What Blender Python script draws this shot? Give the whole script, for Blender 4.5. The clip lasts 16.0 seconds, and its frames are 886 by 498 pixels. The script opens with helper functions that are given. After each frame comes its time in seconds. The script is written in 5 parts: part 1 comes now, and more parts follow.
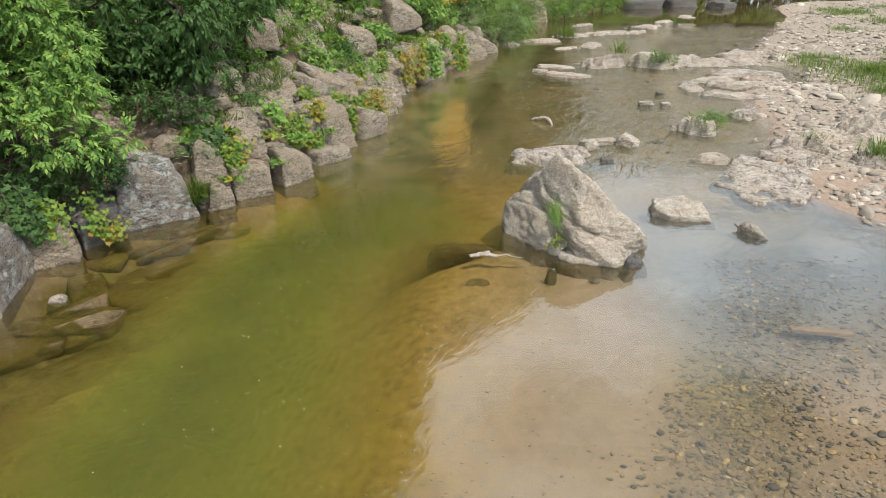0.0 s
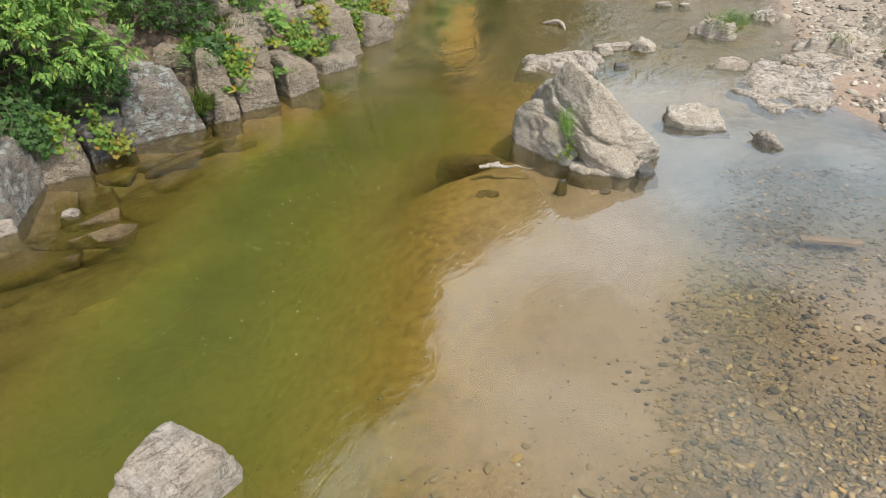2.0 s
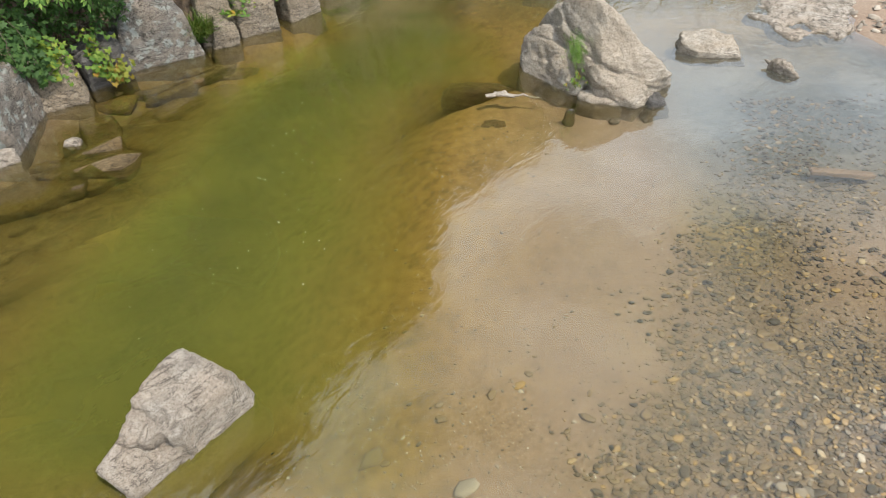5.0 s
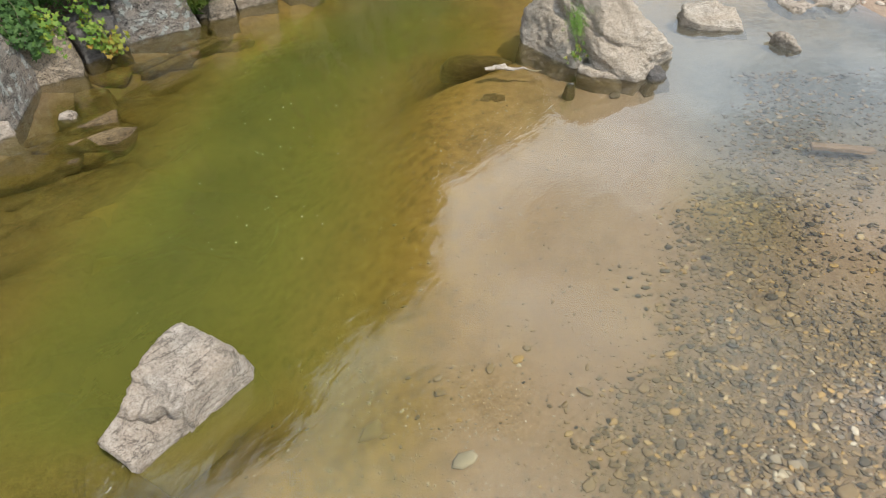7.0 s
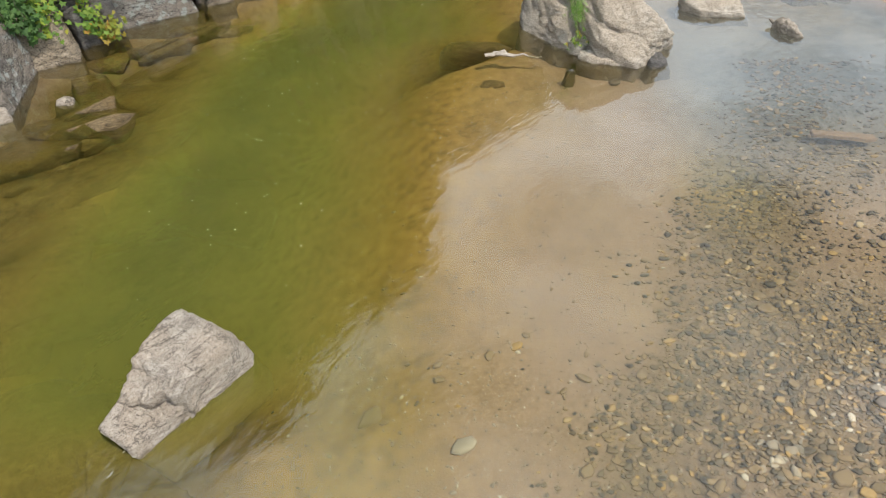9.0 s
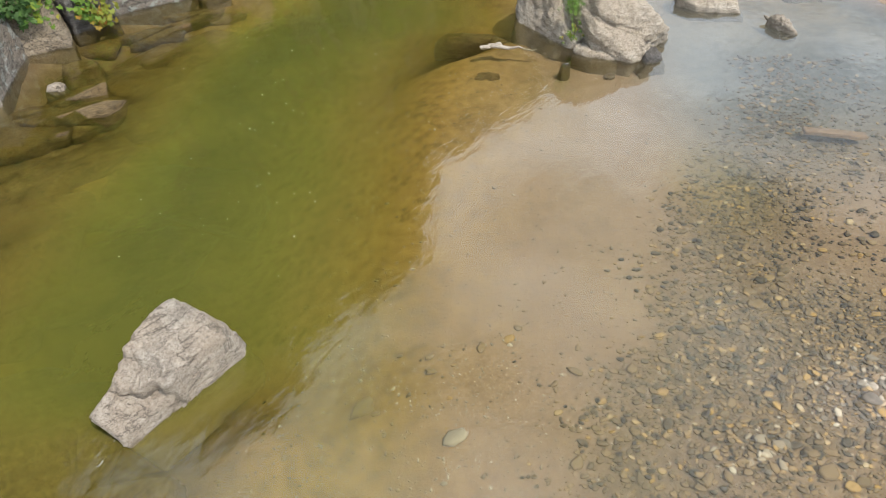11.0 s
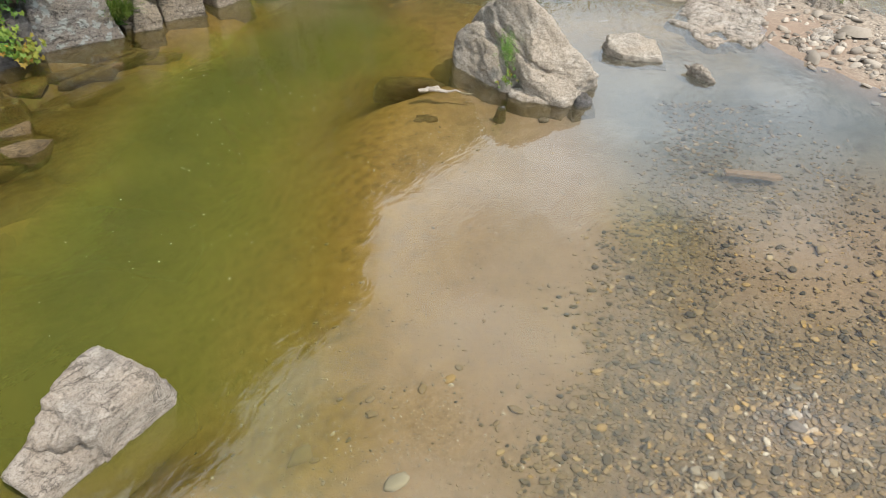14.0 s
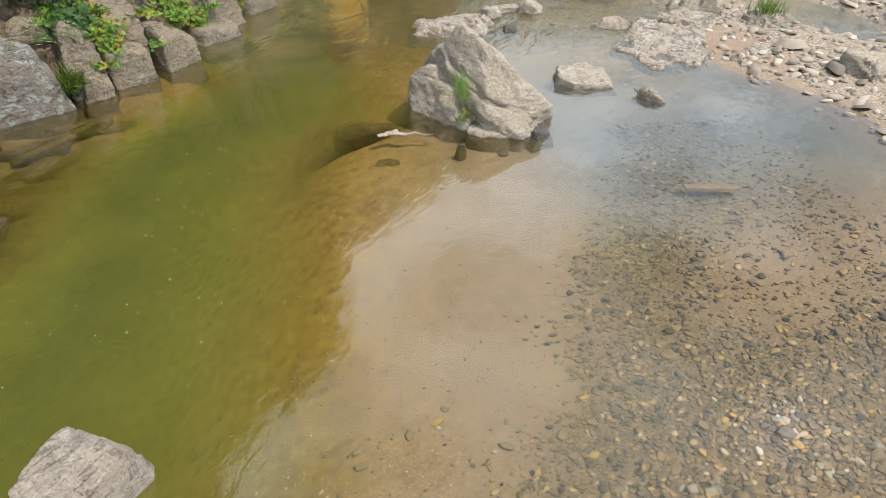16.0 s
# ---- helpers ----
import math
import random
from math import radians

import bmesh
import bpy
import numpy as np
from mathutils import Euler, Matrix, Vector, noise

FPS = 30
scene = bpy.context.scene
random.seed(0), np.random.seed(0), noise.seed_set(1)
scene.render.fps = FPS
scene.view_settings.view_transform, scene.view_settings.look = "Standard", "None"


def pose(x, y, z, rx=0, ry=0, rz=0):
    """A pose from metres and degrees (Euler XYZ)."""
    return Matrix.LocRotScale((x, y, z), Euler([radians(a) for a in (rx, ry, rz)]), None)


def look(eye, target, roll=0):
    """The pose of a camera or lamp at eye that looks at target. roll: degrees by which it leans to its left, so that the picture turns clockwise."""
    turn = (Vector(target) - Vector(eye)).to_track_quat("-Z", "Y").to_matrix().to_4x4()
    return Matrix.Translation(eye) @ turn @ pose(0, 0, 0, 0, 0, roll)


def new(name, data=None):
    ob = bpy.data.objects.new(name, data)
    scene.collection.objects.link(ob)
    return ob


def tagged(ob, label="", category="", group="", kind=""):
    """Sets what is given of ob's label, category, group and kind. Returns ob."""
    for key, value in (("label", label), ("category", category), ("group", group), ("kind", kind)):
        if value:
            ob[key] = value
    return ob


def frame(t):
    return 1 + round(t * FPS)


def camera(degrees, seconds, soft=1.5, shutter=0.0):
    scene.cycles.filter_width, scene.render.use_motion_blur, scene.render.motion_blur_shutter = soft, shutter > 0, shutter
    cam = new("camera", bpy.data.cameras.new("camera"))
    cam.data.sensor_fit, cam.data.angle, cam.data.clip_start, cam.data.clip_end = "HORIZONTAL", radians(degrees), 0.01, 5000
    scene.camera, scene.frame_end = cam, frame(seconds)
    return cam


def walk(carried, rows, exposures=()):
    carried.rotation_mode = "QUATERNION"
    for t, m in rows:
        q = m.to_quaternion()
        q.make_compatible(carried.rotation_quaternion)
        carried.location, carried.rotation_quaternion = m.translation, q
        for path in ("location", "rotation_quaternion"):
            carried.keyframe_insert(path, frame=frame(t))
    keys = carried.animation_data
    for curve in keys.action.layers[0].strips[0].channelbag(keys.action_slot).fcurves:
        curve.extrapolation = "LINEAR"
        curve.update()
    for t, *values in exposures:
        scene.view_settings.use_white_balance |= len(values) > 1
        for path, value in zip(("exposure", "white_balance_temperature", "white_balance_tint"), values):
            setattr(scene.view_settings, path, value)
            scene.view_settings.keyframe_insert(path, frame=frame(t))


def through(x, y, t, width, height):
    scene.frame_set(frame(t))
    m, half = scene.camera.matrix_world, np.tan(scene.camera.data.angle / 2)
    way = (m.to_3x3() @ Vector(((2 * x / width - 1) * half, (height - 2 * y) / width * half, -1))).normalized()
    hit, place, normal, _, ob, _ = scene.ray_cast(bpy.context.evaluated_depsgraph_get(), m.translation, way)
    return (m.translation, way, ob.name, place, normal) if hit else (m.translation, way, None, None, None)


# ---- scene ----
cam = camera(69.93, 16.0, 0.6)
# seconds, eye (x, y, z), yaw, pitch, roll to the left
PATH = [
    (0, 0.000, 0.000, 4.200, 0.00, -26.00, 0.03),
    (0.5, -0.008, -0.007, 4.194, 0.12, -29.43, 0.20),
    (1, -0.013, 0.008, 4.195, 0.47, -30.23, -0.44),
    (1.5, -0.013, 0.006, 4.194, 0.70, -31.73, -0.67),
    (2, -0.011, 0.011, 4.196, 0.96, -33.98, -0.79),
    (2.5, -0.013, 0.017, 4.196, 1.16, -36.19, -0.80),
    (3, -0.011, 0.022, 4.192, 1.42, -37.53, -1.00),
    (3.5, -0.018, 0.018, 4.192, 1.55, -38.31, -1.17),
    (4, -0.023, 0.018, 4.194, 1.55, -38.94, -1.08),
    (6.5, -0.025, 0.021, 4.189, 1.46, -41.96, -0.79),
    (7, -0.030, 0.022, 4.184, 1.38, -42.43, -0.74),
    (7.5, -0.027, 0.022, 4.181, 1.43, -42.76, -0.86),
    (8, -0.031, 0.021, 4.181, 1.39, -43.06, -0.82),
    (8.5, -0.032, 0.019, 4.179, 1.38, -43.29, -0.78),
    (11, -0.046, 0.018, 4.185, 0.26, -44.28, 0.80),
    (11.5, -0.062, 0.010, 4.190, -0.35, -44.24, 1.17),
    (12, -0.052, 0.015, 4.187, -1.52, -43.59, 1.74),
    (12.5, -0.017, 0.018, 4.173, -1.29, -43.36, 0.52),
    (13, -0.055, 0.004, 4.184, -3.19, -42.48, -0.33),
    (13.5, -0.045, 0.005, 4.185, -6.35, -40.59, 3.64),
    (14, -0.026, 0.015, 4.193, -6.59, -40.46, 4.73),
    (14.5, -0.025, 0.013, 4.207, -8.54, -41.27, 5.61),
    (15, -0.024, 0.027, 4.180, -11.84, -41.34, 5.55),
    (15.5, -0.013, 0.035, 4.179, -9.35, -38.46, 0.87),
    (16, -0.012, 0.035, 4.174, -9.47, -36.73, 0.91),
]


def gaze(x, y, z, yaw, pitch, roll):
    return pose(x, y, z, 90 + pitch, 0, yaw) @ pose(0, 0, 0, 0, 0, roll)


walk(cam, [(t, gaze(*row)) for t, *row in PATH])

# ---- world, sun ----
SUN_AZ, SUN_EL = 126.0, 60.0     # degrees: clockwise from straight ahead; height
world = bpy.data.worlds.new("sky")
scene.world = world
world.use_nodes = True
wt = world.node_tree
wt.nodes.clear()
sky = wt.nodes.new("ShaderNodeTexSky")
sky.sky_type = "NISHITA"
sky.sun_disc = False
sky.sun_elevation = radians(SUN_EL)
sky.sun_rotation = radians(SUN_AZ)
sky.dust_density = 1.2
sky.air_density = 1.2
coord = wt.nodes.new("ShaderNodeTexCoord")
cmap = wt.nodes.new("ShaderNodeMapping")
cmap.inputs["Scale"].default_value = (1.0, 1.0, 2.2)
cloud = wt.nodes.new("ShaderNodeTexNoise")
cloud.inputs["Scale"].default_value = 2.1
cloud.inputs["Detail"].default_value = 6.0
cloud.inputs["Roughness"].default_value = 0.55
cramp = wt.nodes.new("ShaderNodeValToRGB")
cramp.color_ramp.elements[0].position = 0.36
cramp.color_ramp.elements[1].position = 0.60
cmix = wt.nodes.new("ShaderNodeMix")
cmix.data_type = "RGBA"
cmix.inputs["B"].default_value = (19.5, 22.0, 25.0, 1)
back = wt.nodes.new("ShaderNodeBackground")
back.inputs["Strength"].default_value = 0.09
wout = wt.nodes.new("ShaderNodeOutputWorld")
wt.links.new(coord.outputs["Generated"], cmap.inputs["Vector"])
wt.links.new(cmap.outputs["Vector"], cloud.inputs["Vector"])
wt.links.new(cloud.outputs["Fac"], cramp.inputs["Fac"])
wt.links.new(cramp.outputs["Color"], cmix.inputs["Factor"])
wt.links.new(sky.outputs["Color"], cmix.inputs["A"])
wt.links.new(cmix.outputs["Result"], back.inputs["Color"])
wt.links.new(back.outputs["Background"], wout.inputs["Surface"])

sun = new("sun", bpy.data.lights.new("sun", "SUN"))
sun.data.energy = 4.5
sun.data.angle = radians(0.8)
sun.data.color = (1.0, 0.92, 0.79)
sun_way = Vector((math.sin(radians(SUN_AZ)) * math.cos(radians(SUN_EL)), math.cos(radians(SUN_AZ)) * math.cos(radians(SUN_EL)), math.sin(radians(SUN_EL))))
sun.matrix_world = look(sun_way * 60, (0, 0, 0))
scene.view_settings.exposure = 0.06

# ---- materials ----
class Nodes:
    """A short way to write node trees."""

    def __init__(self, name):
        self.mat = bpy.data.materials.new(name)
        self.mat.use_nodes = True
        self.tree = self.mat.node_tree
        self.tree.nodes.clear()
        self.out = self.tree.nodes.new("ShaderNodeOutputMaterial")

    def add(self, kind, links=(), **values):
        node = self.tree.nodes.new("ShaderNode" + kind)
        for key, value in values.items():
            node.inputs[key.replace("_", " ")].default_value = value
        for key, socket in dict(links).items():
            self.tree.links.new(socket, node.inputs[key])
        return node

    def place(self, scale=(1, 1, 1), turn=(0, 0, 0)):
        geo = self.add("NewGeometry")
        return self.add("Mapping", {"Vector": geo.outputs["Position"]}, Scale=scale, Rotation=turn).outputs["Vector"]

    def along(self, angle, scale):
        """Places turned by an angle, then stretched along it."""
        turn = self.place((1, 1, 1), (0, 0, -radians(angle)))
        return self.add("Mapping", {"Vector": turn}, Scale=scale).outputs["Vector"]

    def noise(self, vec, scale, detail=6.0, rough=0.6, warp=0.0):
        return self.add("TexNoise", {"Vector": vec}, Scale=scale, Detail=detail, Roughness=rough, Distortion=warp).outputs["Fac"]

    def cells(self, vec, scale, feature="F1"):
        node = self.add("TexVoronoi", {"Vector": vec}, Scale=scale)
        node.feature = feature
        return node

    def ramp(self, fac, stops):
        node = self.add("ValToRGB", {"Fac": fac})
        el = node.color_ramp.elements
        while len(el) < len(stops):
            el.new(0.5)
        for e, (p, c) in zip(el, stops):
            e.position = p
            e.color = (*c, 1) if isinstance(c, tuple) else (c, c, c, 1)
        return node.outputs["Color"]

    def mix(self, fac, a, b, mode="MIX"):
        node = self.tree.nodes.new("ShaderNodeMix")
        node.data_type, node.blend_type = "RGBA", mode
        for key, value in (("Factor", fac), ("A", a), ("B", b)):
            if isinstance(value, (int, float)):
                node.inputs[key].default_value = value if key == "Factor" else (value, value, value, 1)
            elif isinstance(value, tuple):
                node.inputs[key].default_value = (*value, 1)
            else:
                self.tree.links.new(value, node.inputs[key])
        return node.outputs["Result"]

    def math(self, op, a, b=0.0, clamp=False):
        node = self.tree.nodes.new("ShaderNodeMath")
        node.operation, node.use_clamp = op, clamp
        for i, value in enumerate((a, b)):
            if isinstance(value, (int, float)):
                node.inputs[i].default_value = value
            else:
                self.tree.links.new(value, node.inputs[i])
        return node.outputs[0]

    def attr(self, name):
        node = self.add("Attribute")
        node.attribute_name = name
        return node.outputs["Fac"]

    def bump(self, height, strength, distance, normal=None):
        node = self.add("Bump", {"Height": height}, Strength=strength, Distance=distance)
        if normal:
            self.tree.links.new(normal, node.inputs["Normal"])
        return node.outputs["Normal"]

    def done(self, shader):
        self.tree.links.new(shader, self.out.inputs["Surface"])
        return self.mat


def rock_material(name, dark, mid, light, warm, strata=(0.3, 0.2, 0.9), scale=1.0, lichen=0.0, slime=0.75, cleft=0.3, relief=1.0):
    n = Nodes(name)
    v = n.place()
    sv = n.place((1.0, 1.0, 3.5), strata)
    big = n.noise(v, 1.6 * scale, 5, 0.6, 0.3)
    layer = n.noise(sv, 5.0 * scale, 8, 0.68, 0.6)
    grain = n.noise(v, 60 * scale, 5, 0.75)
    fine = n.noise(v, 220, 3, 0.7)
    col = n.ramp(layer, [(0.28, dark), (0.45, mid), (0.62, light), (0.8, mid)])
    col = n.mix(n.ramp(big, [(0.42, 0.0), (0.60, 0.85)]), col, warm)
    col = n.mix(n.ramp(grain, [(0.34, 0.85), (0.5, 0.0)]), col, dark)
    mottle = n.noise(v, 34 * scale, 5, 0.75, 0.5)
    col = n.mix(n.ramp(mottle, [(0.34, 0.7), (0.46, 0.0)]), col, dark)
    col = n.mix(n.ramp(mottle, [(0.55, 0.0), (0.66, 0.6)]), col, light)
    seams = n.noise(n.place((1, 1, 6), strata), 9 * scale, 6, 0.7, 1.2)
    col = n.mix(n.ramp(seams, [(0.30, 0.85), (0.42, 0.0)]), col, (dark[0] * 0.45, dark[1] * 0.43, dark[2] * 0.4))
    col = n.mix(n.ramp(fine, [(0.54, 0.0), (0.66, 0.7)]), col, light)
    if lichen:
        spots = n.cells(n.add("VectorMath", {0: v}).outputs["Vector"], 7.0)
        spot = n.math("SUBTRACT", n.noise(v, 9.0, 5, 0.7), n.math("MULTIPLY", spots.outputs["Distance"], 0.5))
        col = n.mix(n.ramp(spot, [(0.28, 0.0), (0.36, lichen)]), col, (0.44, 0.46, 0.43))
        pits = n.cells(v, 13.0)
        col = n.mix(n.ramp(pits.outputs["Distance"], [(0.10, lichen), (0.18, 0.0)]), col, (0.05, 0.045, 0.04))
    split = n.math("ABSOLUTE", n.math("SUBTRACT", n.noise(n.place((1, 1, 2.6), strata), 2.4 * scale, 7, 0.62, 0.8), 0.5))
    col = n.mix(n.ramp(split, [(0.003, cleft), (0.016, 0.0)]), col, (dark[0] * 0.3, dark[1] * 0.28, dark[2] * 0.25))
    # damp and algae stained band at the water's edge
    geo = n.add("NewGeometry")
    z = n.add("SeparateXYZ", {"Vector": geo.outputs["Position"]}).outputs["Z"]
    line = n.math("ADD", z, n.math("MULTIPLY", n.noise(v, 6.0, 4, 0.6), -0.16))
    wet = n.ramp(n.math("ADD", line, 0.5), [(0.41, 1.0), (0.44, 0.0)])
    algae = n.ramp(n.math("ADD", line, 0.5), [(0.37, (0.23, 0.16, 0.065)), (0.405, (0.13, 0.095, 0.05)), (0.435, (0.06, 0.05, 0.035))])
    col = n.mix(n.math("MULTIPLY", wet, slime), col, algae)
    cracks = n.cells(n.place((1, 1, 1.8), strata), 3.2 * scale, "DISTANCE_TO_EDGE").outputs["Distance"]
    h = n.math("ADD", n.math("MULTIPLY", layer, 1.0), n.math("ADD", n.math("MULTIPLY", grain, 0.4), n.math("MULTIPLY", seams, 0.6)))
    nor = n.bump(h, 1.0, 0.10 * relief / scale)
    nor = n.bump(n.ramp(split, [(0.0, 0.0), (0.03, 1.0)]), 0.7 * min(1, cleft * 1.5), 0.04, nor)
    nor = n.bump(n.ramp(cracks, [(0.0, 0.0), (0.03, 1.0)]), 0.4, 0.02, nor)
    nor = n.bump(fine, 0.8, 0.01, nor)
    rough = n.mix(wet, 0.88, 0.45)
    return n.done(n.add("BsdfPrincipled", {"Base Color": col, "Normal": nor, "Roughness": rough}).outputs["BSDF"])


ROCK = rock_material("grey_schist", (0.17, 0.145, 0.115), (0.43, 0.375, 0.305), (0.66, 0.59, 0.50), (0.52, 0.43, 0.33), (0.5, 0.5, 0.9), relief=0.6)
ROCK_PALE = rock_material("pale_schist", (0.15, 0.125, 0.10), (0.385, 0.335, 0.28), (0.57, 0.51, 0.44), (0.44, 0.355, 0.275), (0.1, 0.15, 0.4), 0.8, cleft=0.6, relief=0.4)
ROCK_BANK = rock_material("bank_rock", (0.065, 0.052, 0.04), (0.30, 0.25, 0.19), (0.50, 0.43, 0.345), (0.38, 0.30, 0.21), (0.5, -0.6, 0.3), 0.7, cleft=0.5, relief=0.7)
ROCK_LICHEN = rock_material("lichen_rock", (0.09, 0.08, 0.07), (0.23, 0.21, 0.19), (0.38, 0.355, 0.32), (0.34, 0.275, 0.215), (0.5, -0.6, 0.3), 0.8, 0.85, cleft=0.7)
ROCK_DARK = rock_material("dark_rock", (0.06, 0.056, 0.052), (0.13, 0.12, 0.115), (0.22, 0.21, 0.20), (0.17, 0.15, 0.13), (0.3, 0.3, 0.3))
ROCK_BROWN = rock_material("algae_rock", (0.03, 0.022, 0.011), (0.18, 0.125, 0.06), (0.36, 0.26, 0.135), (0.25, 0.16, 0.062), (0.4, -0.5, 0.3), 0.8, 0.0, 0.1, relief=0.5)


def ground_material():
    n = Nodes("river_ground")
    v = n.place()
    big = n.noise(v, 0.8, 5, 0.6, 0.4)
    mid = n.noise(v, 7.0, 6, 0.65)
    grain = n.noise(v, 150, 4, 0.8)
    mottle = n.noise(v, 42, 6, 0.8, 0.3)
    sand = n.ramp(n.mix(0.5, big, mid), [(0.35, (0.235, 0.158, 0.112)), (0.6, (0.335, 0.238, 0.175))])
    sand = n.mix(n.ramp(grain, [(0.35, 0.7), (0.55, 0.0)]), sand, (0.16, 0.105, 0.065))
    sand = n.mix(n.ramp(mottle, [(0.36, 0.8), (0.48, 0.0)]), sand, (0.12, 0.08, 0.05))
    sand = n.mix(n.ramp(mottle, [(0.56, 0.0), (0.66, 0.6)]), sand, (0.50, 0.38, 0.27))
    clump = n.ramp(n.noise(v, 2.2, 5, 0.7), [(0.38, 0.45), (0.62, 1.0)])
    for size, seen in ((46.0, 0.22), (24.0, 0.17), (90.0, 0.3)):
        speck = n.cells(v, size)
        grit = n.ramp(speck.outputs["Color"], [(0.2, (0.075, 0.055, 0.037)), (0.45, (0.17, 0.125, 0.08)), (0.6, (0.42, 0.33, 0.23)), (0.85, (0.68, 0.60, 0.48))])
        sand = n.mix(n.math("MULTIPLY", n.ramp(speck.outputs["Distance"], [(seen * 0.8, 0.95), (seen, 0.0)]), clump), sand, grit)
    silt = n.ramp(n.mix(0.6, big, mid), [(0.32, (0.17, 0.105, 0.03)), (0.5, (0.30, 0.185, 0.05)), (0.68, (0.40, 0.26, 0.08))])
    silt = n.mix(n.ramp(mid, [(0.30, 0.45), (0.46, 0.0)]), silt, (0.14, 0.105, 0.03))
    soil = n.ramp(n.mix(0.5, n.noise(v, 4.0, 9, 0.75), grain), [(0.36, (0.036, 0.026, 0.018)), (0.5, (0.12, 0.086, 0.058)), (0.66, (0.27, 0.21, 0.15))])
    gravel = n.cells(v, 26.0)
    gcol = n.ramp(gravel.outputs["Color"], [(0.1, (0.15, 0.12, 0.09)), (0.5, (0.27, 0.22, 0.17)), (0.9, (0.40, 0.34, 0.27))])
    gcol = n.mix(n.ramp(gravel.outputs["Distance"], [(0.35, 0.0), (0.62, 0.45)]), gcol, (0.26, 0.205, 0.15))
    meadow = n.ramp(n.noise(v, 3.0, 8, 0.75), [(0.35, (0.035, 0.055, 0.014)), (0.6, (0.10, 0.14, 0.035))])
    bedc = n.cells(v, 38.0)
    pebc = n.ramp(bedc.outputs["Color"], [(0.1, (0.08, 0.06, 0.038)), (0.5, (0.155, 0.113, 0.07)), (0.9, (0.26, 0.195, 0.12))])
    pebc = n.mix(n.ramp(bedc.outputs["Distance"], [(0.3, 0.0), (0.6, 0.7)]), pebc, (0.10, 0.072, 0.038))
    sand = n.mix(n.math("MULTIPLY", n.attr("pebbly"), 0.8), sand, pebc)
    # blue-grey bed tone that carries the sky's reflection as colour
    bed_sheen = n.ramp(n.mix(0.5, big, mid), [(0.38, (0.085, 0.092, 0.086)), (0.62, (0.20, 0.195, 0.165))])
    sand = n.mix(n.attr("bed_sheen"), sand, bed_sheen)
    col = n.mix(n.attr("silt"), sand, silt)
    col = n.mix(n.attr("gravel"), col, gcol)
    col = n.mix(n.attr("soil"), col, soil)
    col = n.mix(n.attr("meadow"), col, meadow)
    nor = n.bump(mid, 0.4, 0.05)
    nor = n.bump(n.math("MULTIPLY", n.ramp(gravel.outputs["Distance"], [(0.0, 1.0), (0.6, 0.0)]), n.math("MAXIMUM", n.attr("gravel"), n.attr("pebbly"))), 0.3, 0.03, nor)
    nor = n.bump(grain, 0.5, 0.008, nor)
    return n.done(n.add("BsdfPrincipled", {"Base Color": col, "Normal": nor}, Roughness=0.92).outputs["BSDF"])


